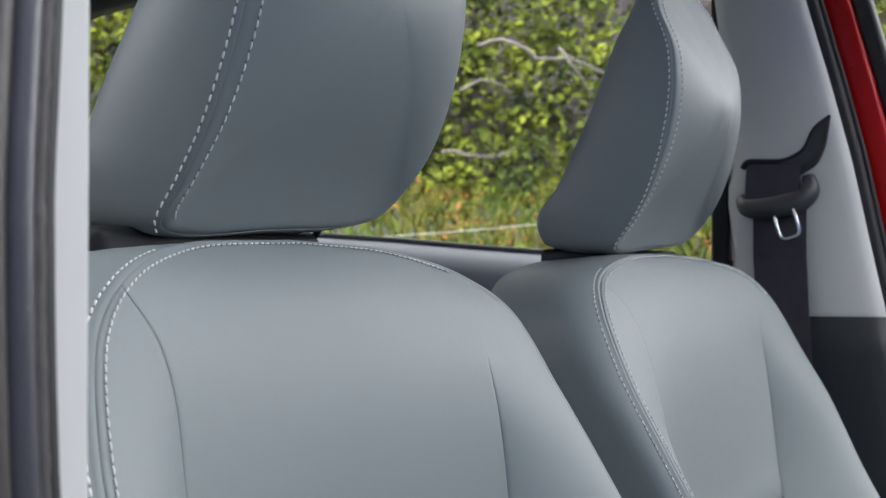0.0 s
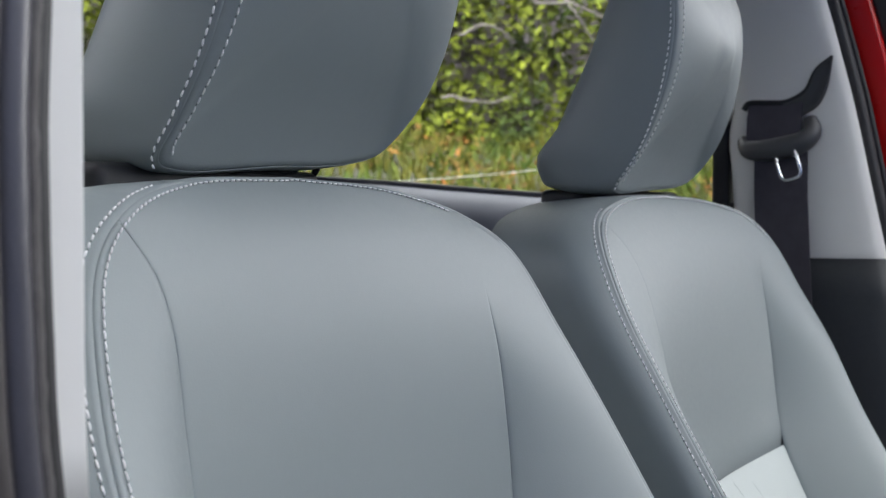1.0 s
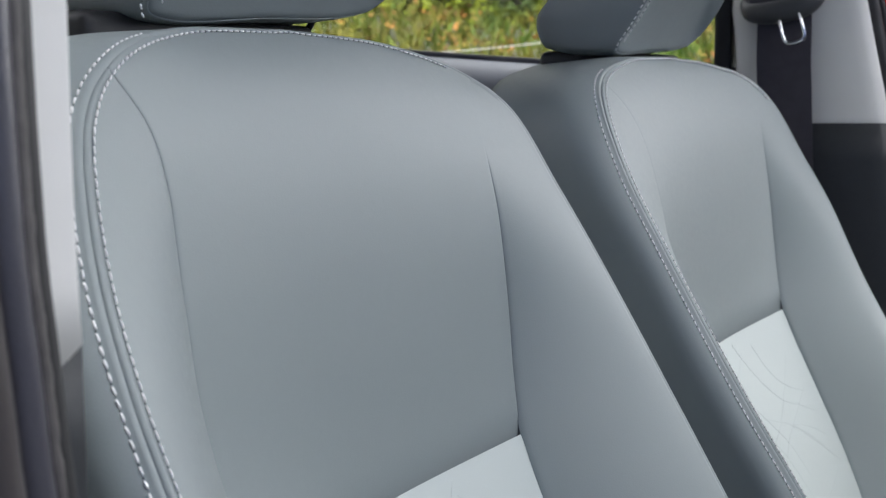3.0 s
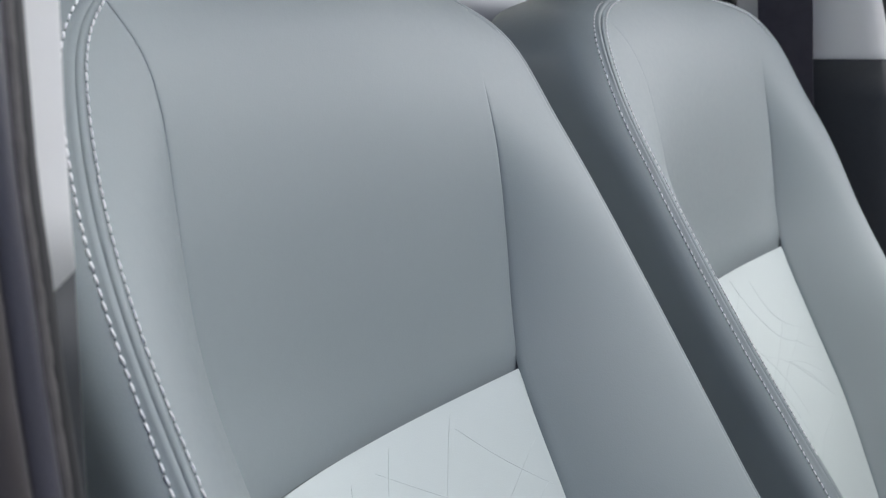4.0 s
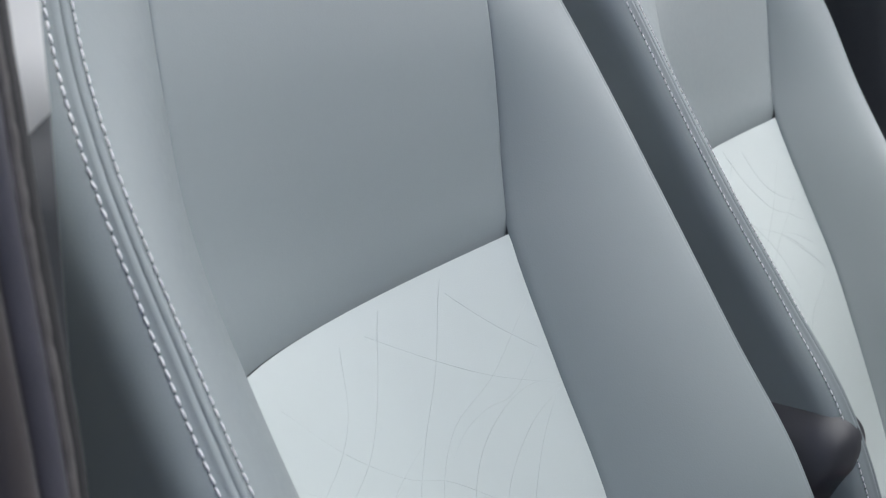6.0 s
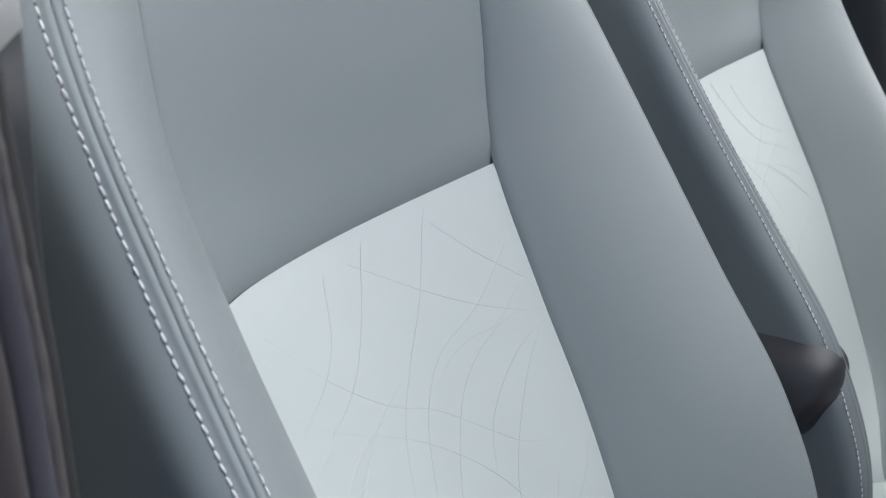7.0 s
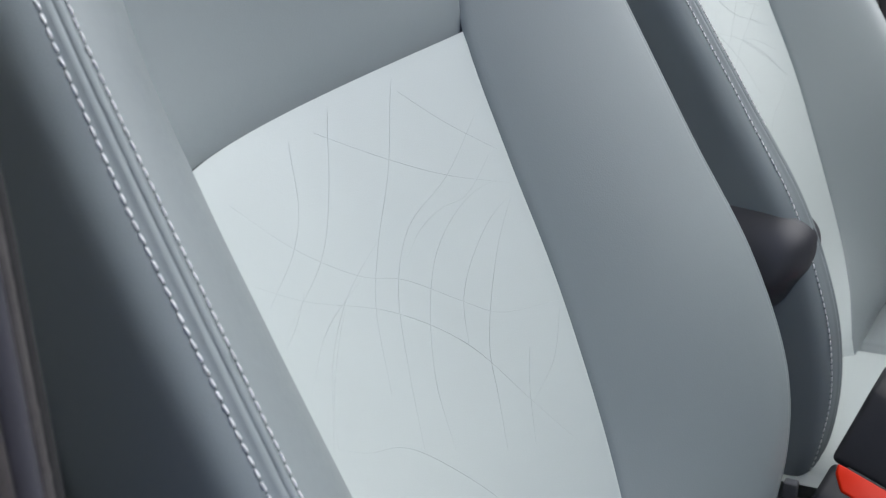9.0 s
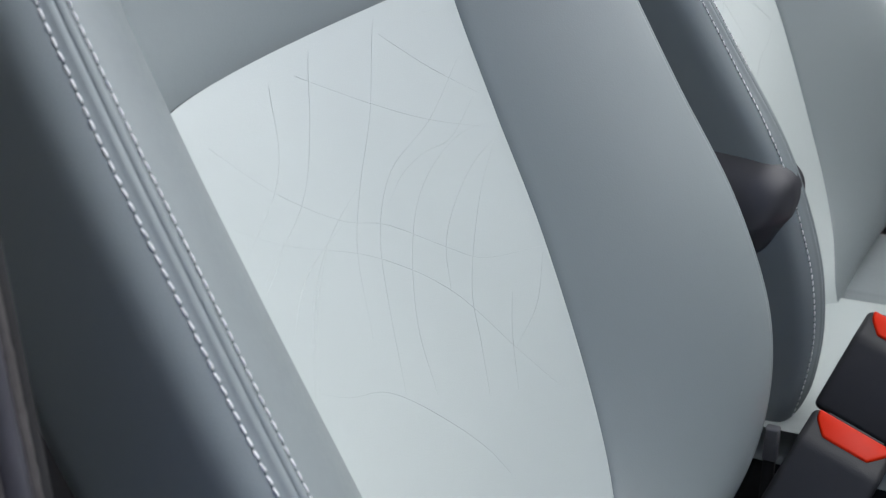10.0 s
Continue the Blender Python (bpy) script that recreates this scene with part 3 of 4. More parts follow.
def cushion(seat):
    def pad(u0, u1, y0, y1, ztop, bow, zlow, name, mat, label=""):
        rows = []
        for a in np.linspace(0, 1, 26):
            r = []
            for b in np.linspace(0, 1, 26):
                u, y = u0 + (u1 - u0) * a, y0 + (y1 - y0) * b
                ex = min(a, 1 - a) * abs(u1 - u0)
                ey = min(b, 1 - b) * abs(y1 - y0)
                z = ztop + bow * (1 - (2 * a - 1) ** 2) + 0.02 * (y1 - y) / (y1 - y0) - roll(ex, 0.008) - roll(ey, 0.02)
                r.append(Vector((u, y, z)))
            rows.append(r)
        v, f = grid(rows)
        n = 26
        rim = [i for i in range(n)] + [i * n + n - 1 for i in range(1, n)] + [(n - 1) * n + i for i in range(n - 2, -1, -1)] + [i * n for i in range(n - 2, 0, -1)]
        k = len(v)
        v = v + [Vector((v[i].x, v[i].y, zlow)) for i in rim]
        f = f + [(rim[i], rim[(i + 1) % len(rim)], k + (i + 1) % len(rim), k + i) for i in range(len(rim))]
        link(name, v, f, mat, seat, label)
    inner, side = (0.272, -1) if MIRROR[0] else (0.20, 1)
    pad(-0.26, -0.049, -0.75, -0.17, -0.447, -0.002, -0.49, "cushion_top", LEATHER)
    pad(-0.047, inner, -0.75, -0.17, -0.447, 0.002, -0.49, "cushion_insert", PALE, "pale grey leather cushion insert")
    part("cushion_side", box((inner + 0.25, 0.57, 0.11), (side * (inner - 0.26) / 2, -0.458, -0.540), 0.006), BLACK if MIRROR[0] else LEATHER, seat, "black side trim of the cushion" if MIRROR[0] else "")
    part("seat_frame", box((0.40, 0.44, 0.12), (0, -0.45, -0.605), 0.01), BLACK, seat, "black seat frame")
    for sgn in (-1, 1):
        part("rail", box((0.04, 0.5, 0.07), (0.18 * sgn, -0.43, -0.695), 0.006), BLACK, seat, "black seat rail")


def recliner_cover(seat):
    """Rounded dark cover over the hinge, on the side of the backrest."""
    outline = curve([(-0.085, -0.176), (-0.140, -0.1795), (-0.172, -0.181), (-0.190, -0.184), (-0.204, -0.192), (-0.214, -0.203), (-0.2175, -0.218), (-0.214, -0.235), (-0.205, -0.250), (-0.187, -0.276),
                     (-0.150, -0.290), (-0.105, -0.270), (-0.085, -0.230), (-0.085, -0.176)], 70)
    cen = np.array((-0.160, -0.248))
    rows = []
    for i in range(17):
        k = i / 16
        rows.append([Vector((0.284 + 0.030 * (1 - k ** 2.6), *(cen + (q - cen) * 0.95 * (k ** 0.8) + (0.005, 0.0)))) for q in outline])
    rows.append([Vector((0.258, p.y, p.z)) for p in rows[-1]])
    link("recliner_cover", *grid(rows), CAP, seat, "dark grey plastic recliner cover")


def car_seat(x, mirrored):
    seat = empty("car_seat", (x, 0, 0), "grey leather car seat with pale insert and white stitching", "car seat", "front seats")
    MIRROR[0] = mirrored
    backrest(seat)
    insert_folds(seat)
    headrest(seat)
    cushion(seat)
    if mirrored:
        recliner_cover(seat)
    MIRROR[0] = False
    return seat


car_seat(CX, False)
car_seat(CX + PITCH, True)


# ---- cabin ----
WALL = 0.93  # inner face of the far side
FLOOR = -0.73


def swept(levels, section):
    """A closed strip: at each (z, y, x) level the section's (y, x) offsets."""
    verts, faces = [], []
    n = len(section)
    for z, y, x, w in levels:
        verts += [Vector((x + b, y + a * w, z)) for a, b in section]
    for i in range(len(levels) - 1):
        for k in range(n):
            k2 = (k + 1) % n
            faces.append((i * n + k, i * n + k2, (i + 1) * n + k2, (i + 1) * n + k))
    faces.append(tuple(range(n))[::-1])
    faces.append(tuple(range((len(levels) - 1) * n, len(levels) * n)))
    return verts, faces


def rounded(w, h, r, k=4):
    """Outline of a rounded rectangle from (0, 0) to (w, h)."""
    out = []
    for cx, cy, a0 in ((w - r, h - r, 0), (r, h - r, 90), (r, r, 180), (w - r, r, 270)):
        out += [(cx + r * math.cos(radians(a0 + 90 * i / k)), cy + r * math.sin(radians(a0 + 90 * i / k))) for i in range(k + 1)]
    return out


# near pillar with its door seal
near_pillar = empty("door_pillar", (-0.54, -0.05, FLOOR), "car door pillar with light grey trim and black rubber seal", "car pillar", kind="structure")
near_pillar.location = (0, 0, 0)
sec = rounded(0.12, 0.035, 0.003)
levels = [(z, -0.0935, np.interp(z, [0.16, 0.2, 0.9], [-0.5722, -0.5742, -0.576]), 1.0) for z in np.linspace(0.152, 0.9, 24)]
verts, faces = swept(levels, sec)
for v in verts[:len(sec)]:
    v.z += (v.x + 0.556) * 0.6
link("upper_trim", verts, faces, TRIM, near_pillar, "light grey upper pillar trim")
levels = [(z, -0.091, np.interp(z, [-0.7, 0.0, 0.16], [-0.553, -0.5680, -0.5700]), 1.0) for z in np.linspace(FLOOR, 0.163, 24)]
link("lower_trim", *swept(levels, sec), TRIM_DARK, near_pillar, "charcoal lower pillar trim")


def seal_x(z):
    return np.interp(z, [-0.7, -0.2, -0.08, 0.05, 0.134, 0.16, 0.195, 0.25, 0.30, 0.37, 0.9], [-0.500, -0.527, -0.5355, -0.5465, -0.5582, -0.5608, -0.5655, -0.5682, -0.5692, -0.5655, -0.552])


zz = np.linspace(FLOOR, 0.9, 90)
link("door_seal", *tube([(seal_x(z) - 0.0213, -0.108, z) for z in zz], 0.0070, 16), RUBBER, near_pillar, "black rubber door seal")
link("seal_lip", *tube([(seal_x(z) - 0.0070, -0.102, z) for z in zz], 0.0075, 12), RUBBER_DARK, near_pillar, "black rubber seal lip")
link("seal_edge", *tube([(seal_x(z) - 0.0140, -0.1105, z + 0.0) for z in np.linspace(FLOOR, 0.9, 500)], [0.0034 + 0.0007 * noise.noise(Vector((0, 0, z * 160))) for z in np.linspace(FLOOR, 0.9, 500)], 8), RUBBER_EDGE, near_pillar, "worn rough edge of the seal")
# dark tube in place of the shade between the two seals
link("seal_web", *tube([(seal_x(z) - 0.0290, -0.100, z) for z in zz], 0.0050, 8), RUBBER_DARK, near_pillar, "dark gap between the seals")
link("outer_seal", *tube([(seal_x(z) - 0.0410, -0.112, z) for z in zz], 0.0098, 12), RUBBER_BROWN, near_pillar, "black rubber outer seal")
part("body_flange", box((0.04, 0.12, 1.63), (-0.605, -0.035, 0.085), 0.008), RED_PAINT, near_pillar, "red painted pillar flange")

# far pillar
far_pillar = empty("door_pillar", (0, 0, 0), "car door pillar with light trim, charcoal lower panel and red edge", "car pillar", kind="structure")


def front_edge(z):
    return np.interp(z, [-0.7, 0.217, 0.323, 0.429, 0.528, 0.645, 0.9], [-0.20, -0.061, -0.038, -0.016, 0.010, 0.043, 0.12])


sec = [(0.0, 0.030), (-0.004, 0.020), (-0.001, 0.010), (0.008, 0.003), (0.022, 0.0), (0.05, -0.006), (0.10, -0.006), (0.16, -0.002), (0.188, 0.004), (0.198, 0.016), (0.198, 0.05), (0.0, 0.05)]
levels = []
for z in np.linspace(0.200, 0.9, 30):
    y0 = front_edge(z)
    rear = np.interp(z, [0.22, 0.34, 0.383, 0.43, 0.9], [0.138, 0.146, 0.152, 0.140, 0.20])
    levels.append((z, y0, WALL, (rear - y0) / 0.198))
link("upper_trim", *swept(levels, sec), TRIM, far_pillar, "light grey upper pillar trim")
levels = []
for z in np.linspace(FLOOR, 0.217, 20):
    y0 = front_edge(z) - 0.002
    levels.append((z, y0, WALL - 0.004, (0.155 - y0) / 0.198))
link("lower_trim", *swept(levels, sec), TRIM_DARK, far_pillar, "charcoal lower pillar trim")
zz = np.linspace(FLOOR, 0.9, 50)
link("door_seal", *tube([(0.962, front_edge(z) - 0.007, z) for z in zz], 0.009, 12), RUBBER_DARK, far_pillar, "black rubber door seal")
link("seal_lip", *tube([(0.970, front_edge(z) - 0.017, z) for z in zz], 0.0045, 10), RUBBER_DARK, far_pillar, "black rubber seal lip")
sec = rounded(0.044, 0.06, 0.008)
levels = [(z, front_edge(z) - 0.054, 0.982, 1.0) for z in zz]
link("body_edge", *swept(levels, sec), RED_PAINT, far_pillar, "glossy red painted body edge")
levels = [(z, front_edge(z) - 0.080, 0.990, 1.0) for z in zz]
link("outer_seal", *swept(levels, rounded(0.028, 0.03, 0.008)), RUBBER_DARK, far_pillar, "black outer weatherstrip")

# seat belt on the far pillar
belt = empty("seat_belt", (0.905, 0.07, 0.35), "black seat belt hanging from its pillar guide", "seat belt")
belt.location = (0, 0, 0)


def strap(points, half, thick, name, mat, label=""):
    verts, faces = [], []
    for p, h in zip([Vector(p) for p in points], half):
        verts += [p + Vector((0, h, 0)), p + Vector((0, -h, 0)), p + Vector((thick, -h, 0)), p + Vector((thick, h, 0))]
    for i in range(len(points) - 1):
        for k in range(4):
            faces.append((i * 4 + k, i * 4 + (k + 1) % 4, i * 4 + 4 + (k + 1) % 4, i * 4 + 4 + k))
    faces += [(3, 2, 1, 0), tuple(range(len(verts) - 4, len(verts)))]
    return link(name, verts, faces, mat, belt, label, smooth=False)


strap([(0.912, 0.068, 0.36), (0.908, 0.067, 0.30), (0.906, 0.062, 0.20), (0.906, 0.057, 0.10), (0.906, 0.050, -0.1), (0.906, 0.04, -0.5)], [0.036] * 6, 0.0025, "webbing", WEBBING, "dark woven belt webbing")
strap([(0.922, 0.078, 0.427), (0.914, 0.078, 0.405), (0.908, 0.077, 0.385), (0.904, 0.076, 0.368)], [0.037] * 4, 0.003, "upper_webbing", WEBBING, "dark woven belt webbing")
# guide: a dark slot that sweeps up into a scooped tail, and a swollen lower lip
slot = curve([(0.122, 0.418), (0.116, 0.4260), (0.090, 0.4262), (0.063, 0.4265), (0.038, 0.4396), (0.024, 0.4680), (0.004, 0.4850)], 40)
# black line of the slot, which goes on as a painted shadow along the tail
link("guide_slot", *tube([(0.923, y, z) for y, z in slot], [0.0042 * (1 - 0.7 * max(0.0, i - 22) / 17) for i in range(40)], 10), BLACK, belt, "black belt guide slot")
rim = curve([(0.046, 0.404), (0.035, 0.410), (0.020, 0.420), (0.008, 0.444), (0.001, 0.4845)], 24)
crest = curve([(0.070, 0.4255), (0.055, 0.430), (0.038, 0.4396), (0.024, 0.4680), (0.003, 0.4860)], 24)
rows = []
for k in np.linspace(0, 1, 11):
    rows.append([Vector((0.9150 + 0.0075 * math.sin(math.pi * k) ** 0.8 + (0.007 if k in (0.0, 1.0) else 0.0), *(a + (b - a) * k))) for a, b in zip(crest, rim)])
link("guide_tail", *grid(rows), GUIDE, belt, "grey scooped guide tail")
lip = curve([(0.920, 0.123, 0.376), (0.909, 0.113, 0.364), (0.902, 0.088, 0.361), (0.901, 0.058, 0.365), (0.906, 0.036, 0.372), (0.914, 0.026, 0.386), (0.921, 0.031, 0.404)], 30)
link("guide_lip", *tube([tuple(p) for p in lip], [0.0060 + 0.0062 * math.sin(math.pi * (i + 1) / 31) ** 0.7 for i in range(30)], 14, 1.25), GUIDE, belt, "dark grey swollen guide lip")
loop = curve([(0.896, 0.070, 0.352), (0.893, 0.066, 0.338), (0.892, 0.061, 0.324), (0.892, 0.057, 0.3205), (0.892, 0.040, 0.3245), (0.892, 0.036, 0.329), (0.893, 0.040, 0.348), (0.896, 0.045, 0.362), (0.897, 0.043, 0.366), (0.898, 0.033, 0.372)], 60)
link("tongue", *tube([tuple(p) for p in loop], 0.0026, 8), STEEL, belt, "bright steel belt tongue")

# far rear door: trim below the window, window frame and glass
rear_door = empty("rear_door", (0, 0, 0), "closed rear car door with grey trim below its window", "car door", kind="structure")


def sill_z(y):
    return np.interp(y, [0.10, 0.168, 0.458, 0.602, 0.706, 0.884, 1.6], [0.286, 0.289, 0.307, 0.318, 0.327, 0.339, 0.40])


ys = np.linspace(0.12, 1.60, 40)


def run(name, sec, mat, label, lift=0.0, ys=ys, height=sill_z):
    """A moulding along the car at the window's foot: (x, z) section."""
    rows = [[Vector((x, y, height(y) + lift + z)) for x, z in sec] for y in ys]
    v, f = grid(rows)
    n = len(sec)
    f += [tuple(range(n)), tuple(range(len(v) - n, len(v)))[::-1]]
    return link(name, v, f, mat, rear_door, label)


run("door_panel", [(0.985, -0.005), (0.955, -0.004), (0.938, -0.009), (0.920, -0.020), (0.904, -0.038), (0.896, -0.062), (0.898, -0.10), (0.915, -0.16), (0.930, -0.30), (0.930, -1.0), (0.99, -1.0)], TRIM_DOOR, "smooth grey door trim")
run("window_strip", [(0.990, 0.004), (0.958, 0.004), (0.956, -0.001), (0.958, -0.006), (0.990, -0.006)], RUBBER, "black window strip")
top_z = lambda y: np.interp(y, [0.1, 0.5, 1.0, 1.264, 1.368, 1.6], [0.80, 0.80, 0.785, 0.766, 0.755, 0.70])
run("upper_frame", [(0.93, 0.10), (0.93, 0.012), (0.945, 0.0), (0.985, 0.0), (0.985, 0.10)], TRIM_DARK, "charcoal window frame", height=top_z)
part("front_frame", box((0.055, 0.024, 0.62), (0.972, 0.163, 0.55), 0.005), BLACK, rear_door, "black window frame post")
rows = [[Vector((0.975, y, sill_z(y) - 0.01)), Vector((0.975, y, top_z(y) + 0.01))] for y in ys]
v, f = grid(rows)
pane = link("window_pane", v, f, glass, rear_door, "clear side window glass")
pane.visible_shadow = False

# plain surfaces that close the cabin
floor = tagged(part("floor", box((1.62, 2.9, 0.03), (0.2, 0.25, FLOOR - 0.015), 0.004), CARPET), "dark grey carpeted car floor", "car floor", kind="structure")
# unseen overhead; front and side edges are placed to limit sky on the seats
ceiling = tagged(part("ceiling", box((1.39, 2.36, 0.03), (0.255, 0.62, 0.895), 0.008), HEADLINER), "pale fabric car headliner", "headliner", kind="structure")
roof = tagged(part("roof", box((1.45, 2.42, 0.02), (0.255, 0.62, 0.925), 0.008), RED_PAINT), "red painted car roof", "car roof", kind="structure")
# unseen panel, its top raised to hold light off the far cushion
tagged(part("wall_far_front", box((0.04, 0.95, 1.05), (0.98, -0.78, -0.225), 0.02), TRIM_DARK), "unseen charcoal front side panel, raised to block light", "car wall", kind="structure")
# two unseen walls added outside to block sky light from the cabin
tagged(part("wall_outside", box((0.2, 7.1, 7.4), (-2.3, -0.55, GROUND + 3.7), 0.02), OUTER), "unseen blue-grey wall added to shade the open door side", "wall", kind="structure")
tagged(part("wall_outside_front", box((12.5, 0.2, 5.0), (0.25, -7.0, GROUND + 2.5), 0.02), OUTER), "unseen blue-grey wall added to cut low front light", "wall", kind="structure")
tagged(part("wall_rear", box((1.5, 0.04, 1.62), (0.2, 1.72, 0.08), 0.008), TRIM_DOOR), "grey rear cabin wall", "car wall", kind="structure")
# unseen panel, carried above sill height to cut light from the rear side
tagged(part("wall_near_rear", box((0.04, 1.68, 1.25), (-0.56, 0.87, -0.10), 0.008), TRIM), "unseen light grey rear side panel, raised to block light", "car wall", kind="structure")
# unseen dashboard; shelf, hood and stack are added to darken the far seat's foot
front_wall = empty("wall_front", (0, 0, 0), "unseen charcoal dashboard with parts added to block front light", "dashboard", kind="structure")
part("panel", box((1.5, 0.05, 1.02), (0.2, -1.12, -0.22), 0.02), TRIM_DARK, front_wall)
part("shelf", box((1.5, 0.22, 0.10), (0.2, -0.99, 0.23), 0.03), TRIM_DARK, front_wall)
part("hood", box((0.46, 0.20, 0.12), (0.56, -0.90, 0.34), 0.04), TRIM_DARK, front_wall)
part("centre_stack", box((0.26, 0.16, 0.80), (0.20, -0.92, -0.20), 0.03), TRIM_DARK, front_wall)
console = tagged(part("centre_console", box((0.14, 0.62, 0.13), (0.165, -0.52, -0.665), 0.02), BLACK), "black centre console between the seats", "console")


# ---- buckles ----
def buckle(corner, label):
    """Buckle head hung from its upper corner; its length is its own z, its broad side its x, and its sloped end faces y."""
    right, up = Vector((0.21, -1.016, 0.117)).normalized(), Vector((0.45, 0.23, 0.87)).normalized()
    ew = (right - up * 0.57).normalized()
    eh = up * 0.90 + right * 0.44
    eh = (eh - ew * eh.dot(ew)).normalized()
    et = eh.cross(ew)
    m = Matrix((ew, et, eh)).transposed().to_4x4()
    m.translation = corner
    b = empty("seat_belt_buckle", (0, 0, 0), label, "buckle", "buckles between the seats")
    b.matrix_world = m
    w = 0.074
    side = Matrix(((0, 0, 1, 0), (1, 0, 0, 0), (0, 1, 0, 0), (0, 0, 0, 1)))
    part("body", prism([(0.0, -0.10), (0.036, -0.10), (0.036, 0.0), (0.019, 0.0), (0.0, -0.027)], w, side, 0.006, 4), BUCKLE, b)
    slope = Matrix.Translation((w / 2, 0.0095, -0.0135)) @ Matrix.Rotation(-math.atan2(0.019, 0.027), 4, "X")
    wedge = slope @ Matrix(((1, 0, 0, 0), (0, 0, -1, 0.0076), (0, 1, 0, 0.0050), (0, 0, 0, 1)))
    part("button", prism([(-0.033, 0.0115), (0.033, 0.0115), (0.031, 0.002), (0.020, -0.0115), (-0.020, -0.0115), (-0.031, 0.002)], 0.010, wedge, 0.002), RED_BUTTON, b, "red release button")
    part("slot", box((0.050, 0.006, 0.004), (w / 2, 0.028, 0.0), 0.001), FOAM, b, "dark tongue slot")
    part("stalk", box((0.034, 0.012, 0.14), (w / 2, 0.018, -0.165), 0.004), BLACK, b, "black buckle stalk")
    return b


buckle(Vector((0.1535, -0.263, -0.357)), "black seat belt buckle with a red release button")
buckle(Vector((0.279, -0.2785, -0.316)), "black seat belt buckle, standing higher, with a red button")
bracket = empty("seat_bracket", (0, 0, 0), "grey steel bracket on a black strut beside a seat", "bracket")
part("plate", box((0.011, 0.013, 0.034), (0.2415, -0.2135, -0.452), 0.002), BRACKET, bracket, "grey steel plate")
part("strut", box((0.009, 0.011, 0.266), (0.2425, -0.213, -0.600), 0.002), BLACK, bracket)

# ---- outside ----
AWAY = Vector((math.sin(radians(62)), math.cos(radians(62)), 0))
ALONG = Vector((AWAY.y, -AWAY.x, 0))
EYE = Vector((-0.9, -0.45, 0))


def bank(d):
    """Height of the ground at distance d from the car towards the shrubs."""
    return np.interp(d, [-3000, 3.0, 5.0, 7.0, 8.6, 10.5, 3000], [GROUND, GROUND, -0.55, 0.18, 0.66, 1.1, 1.6])


def place(d, s, z):
    p = EYE + AWAY * d + ALONG * s
    p.z = z
    return p


ds = [-2500, -300, -60, -20, -8, -3, 0, 2, 3, 4, 5, 6, 6.5, 7, 7.5, 8, 8.6, 9.5, 10.5, 14, 40, 300, 2500]
ss = [-2500, -300, -60, -20, -10] + list(np.linspace(-7, 7, 29)) + [10, 20, 60, 300, 2500]
rows = [[place(d, s, bank(d) + (0.05 * noise.noise(Vector((d, s, 3))) if 2.5 < d < 15 else 0)) for s in ss] for d in ds]
ground = tagged(link("ground", *grid(rows), SOIL), "dark mossy soil rising to a low bank", "ground", kind="structure")

# rock face behind the shrubs
rows = []
for z in np.linspace(0.3, 5.0, 48):
    r = []
    for s in np.linspace(-7, 7, 140):
        q = Vector((s * 1.3, z * 1.3, 0.0))
        d = 9.3 + 0.22 * (z - 0.6) + 0.35 * noise.noise(q) + 0.18 * noise.noise(q * 2.7) + 0.08 * noise.noise(q * 7)
        r.append(place(d, s, z))
    rows.append(r)
rock = tagged(link("rock_face", *grid(rows), ROCK, smooth=False), "pale weathered rock face behind green shrubs", "rock", kind="structure")


def leaf(p, nrm, size):
    t = nrm.cross(Vector((random.uniform(-1, 1), random.uniform(-1, 1), random.uniform(-1, 1)))).normalized()
    b = nrm.cross(t)
    v = [p - t * size * 0.6, p - b * size * 0.33 + nrm * size * 0.08, p + t * size * 0.6 - nrm * size * 0.1, p + b * size * 0.33 + nrm * size * 0.08]
    return v, [(0, 1, 2), (0, 2, 3)]


def shrubs():
    rng = random.Random(5)
    pieces = []
    for _ in range(4200):
        s, z = rng.uniform(-4.2, 4.2), rng.uniform(0.55, 3.6)
        q = Vector((s * 0.9, z * 0.9, 5.0))
        cover = noise.noise(q) + 0.7 * noise.noise(q * 2.6)
        if cover < -0.20 + 0.25 * noise.noise(q * 4.1) and z > 0.8:
            continue
        d = 8.85 + 0.2 * (z - 0.6) + 0.3 * noise.noise(q * 1.7) + rng.uniform(-0.12, 0.1)
        c = place(d, s, z)
        for _ in range(rng.randint(11, 18)):
            off = Vector((rng.gauss(0, 0.10), rng.gauss(0, 0.10), rng.gauss(0, 0.09)))
            nrm = (-AWAY * 0.8 + Vector((rng.uniform(-1, 1), rng.uniform(-1, 1), rng.uniform(-0.1, 1.4)))).normalized()
            pieces.append(leaf(c + off, nrm, rng.uniform(0.028, 0.066)))
    return joined(pieces)


random.seed(11)
tagged(link("shrubs", *shrubs(), LEAF, smooth=False), "dense green leafy shrubs over a rock face", "shrub", kind="stuff")


def grass():
    rng = random.Random(8)
    v, f = [], []
    for _ in range(15000):
        d, s = rng.uniform(5.8, 9.0), rng.uniform(-4.0, 4.0)
        h, w = rng.uniform(0.05, 0.16), rng.uniform(0.004, 0.010)
        p = place(d, s, bank(d))
        tilt = Vector((rng.gauss(0, 0.35), rng.gauss(0, 0.35), 1)) * h
        k = len(v)
        side = ALONG * w
        v += [p - side, p + side, p + tilt * 0.6 + side * 0.7, p + tilt * 0.6 - side * 0.7, p + tilt]
        f += [(k, k + 1, k + 2, k + 3), (k + 3, k + 2, k + 4)]
    return v, f



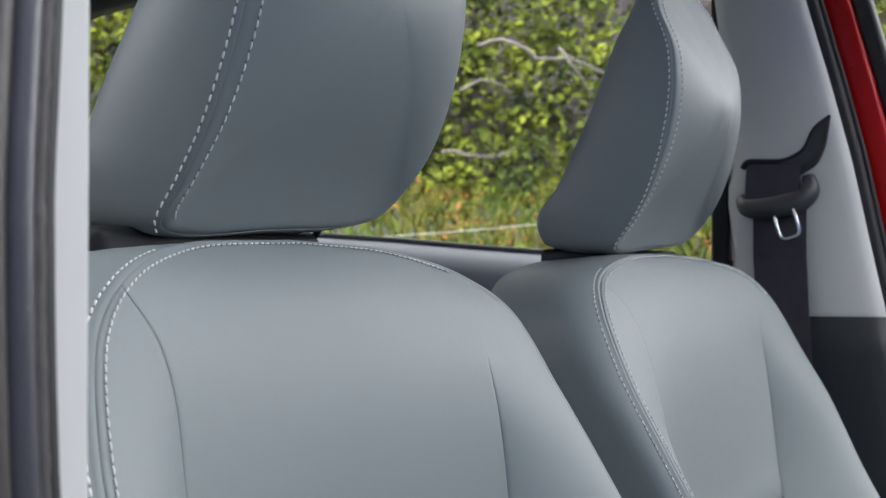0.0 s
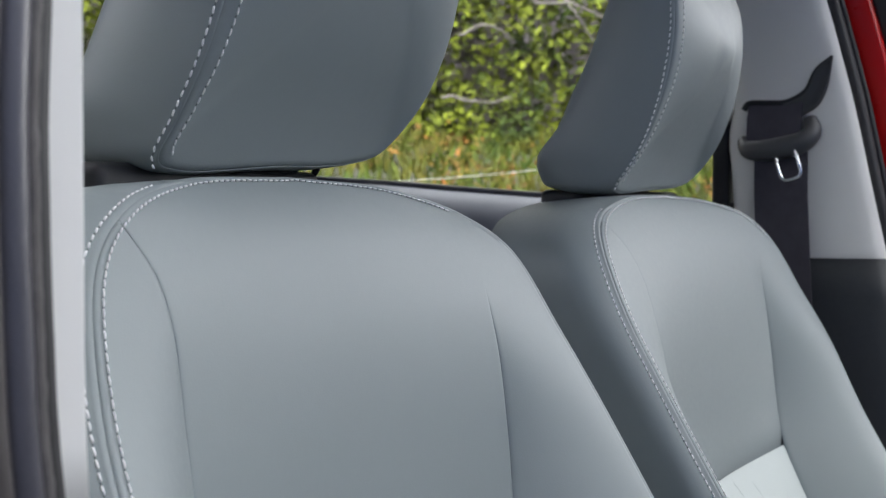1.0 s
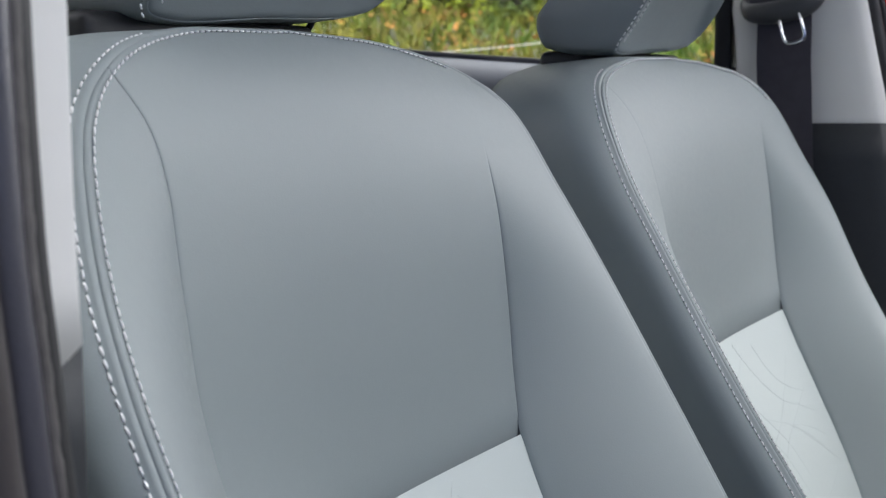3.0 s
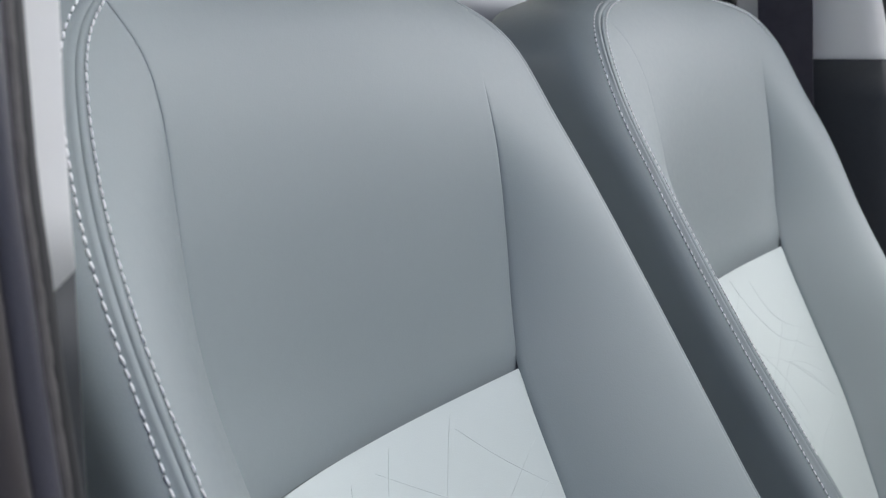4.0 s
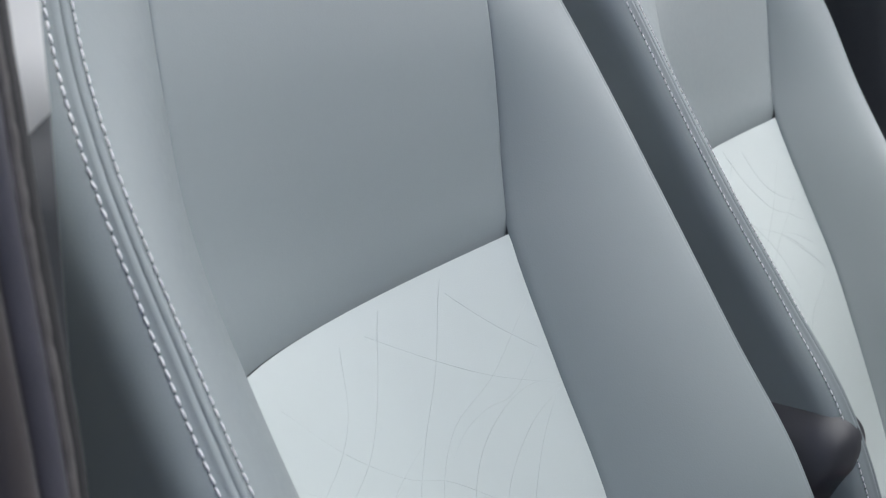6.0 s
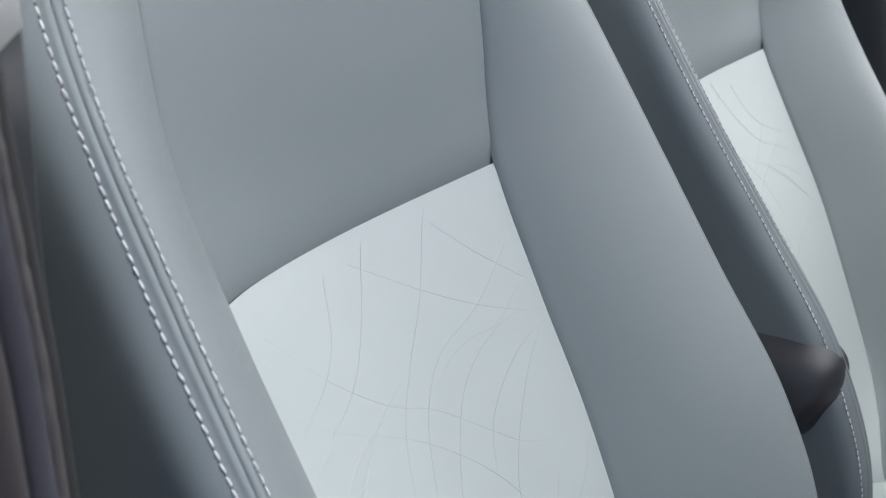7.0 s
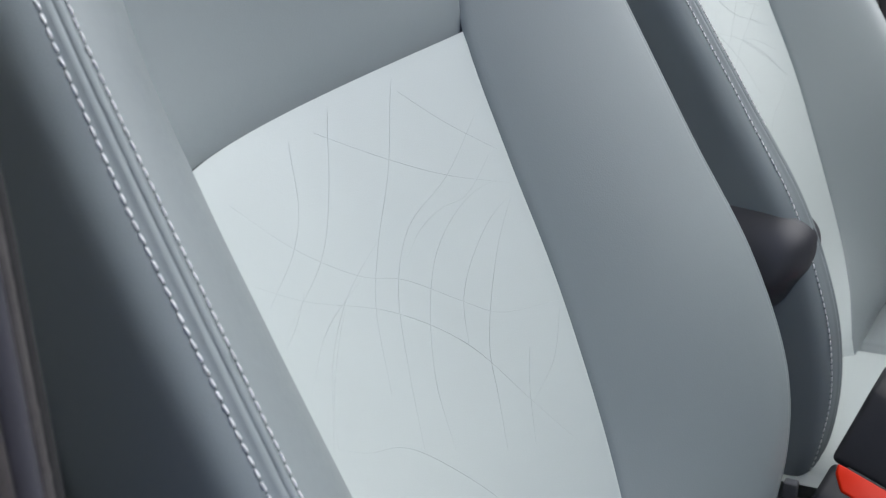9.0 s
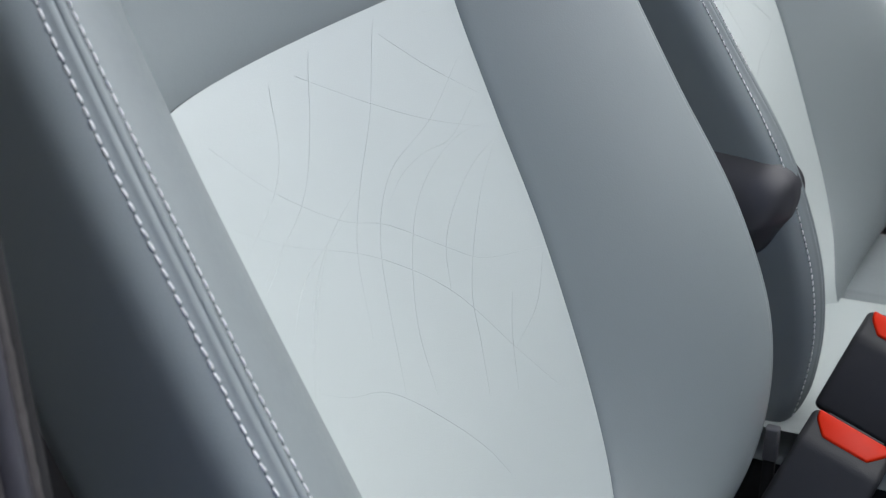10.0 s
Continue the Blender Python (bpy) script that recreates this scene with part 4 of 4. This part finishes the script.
def weeds():
    rng = random.Random(21)
    pieces = []
    for _ in range(1500):
        d, s = rng.uniform(6.0, 9.1), rng.uniform(-4.0, 4.0)
        if noise.noise(Vector((d * 1.6, s * 2.2, 9.0))) < -0.12:
            continue
        c = place(d, s, bank(d))
        for _ in range(rng.randint(7, 12)):
            off = Vector((rng.gauss(0, 0.07), rng.gauss(0, 0.07), abs(rng.gauss(0.03, 0.05))))
            nrm = (-AWAY * 0.4 + Vector((rng.uniform(-1, 1), rng.uniform(-1, 1), rng.uniform(0.2, 1.4)))).normalized()
            pieces.append(leaf(c + off, nrm, rng.uniform(0.02, 0.05)))
    return joined(pieces)


tagged(link("weeds", *weeds(), WEED, smooth=False), "low yellow and rusty weeds among the grass", "weeds", kind="stuff")
tagged(link("grass", *grass(), GRASS, smooth=False), "dry yellow-green grass on a low bank", "grass", kind="stuff")


def branch(points, rad):
    c = curve([place(*p) for p in points], 24)
    c = [Vector(p) + Vector((0, 0, 0.035 * noise.noise(Vector(p) * 7) + 0.012 * noise.noise(Vector(p) * 25))) for p in c]
    return tagged(link("branch", *tube(c, [rad * 0.75 * (1 - 0.6 * i / 23) for i in range(24)], 7), TWIG), "bare pale branch across the shrubs", "branch", "bare branches")


branch([(8.35, 0.26, 1.60), (8.3, 0.42, 1.60), (8.3, 0.58, 1.53), (8.3, 0.80, 1.50), (8.35, 1.15, 1.36)], 0.017)
branch([(8.4, 0.72, 1.58), (8.35, 0.80, 1.46), (8.4, 0.92, 1.30)], 0.014)
branch([(8.4, 0.15, 1.34), (8.35, 0.30, 1.38), (8.4, 0.45, 1.31)], 0.014)
branch([(8.4, 0.05, 0.98), (8.35, 0.25, 0.96), (8.4, 0.45, 0.97)], 0.012)
wire_pts = [place(6.4, s, 0.27 + z) for s, z in ((-0.25, 0.17), (0.1, 0.195), (0.42, 0.225), (0.7, 0.26))]
tagged(link("fence_wire", *tube([tuple(p) for p in curve(wire_pts, 16)], 0.0017, 6), WIRE), "thin pale wire above the grass", "wire")
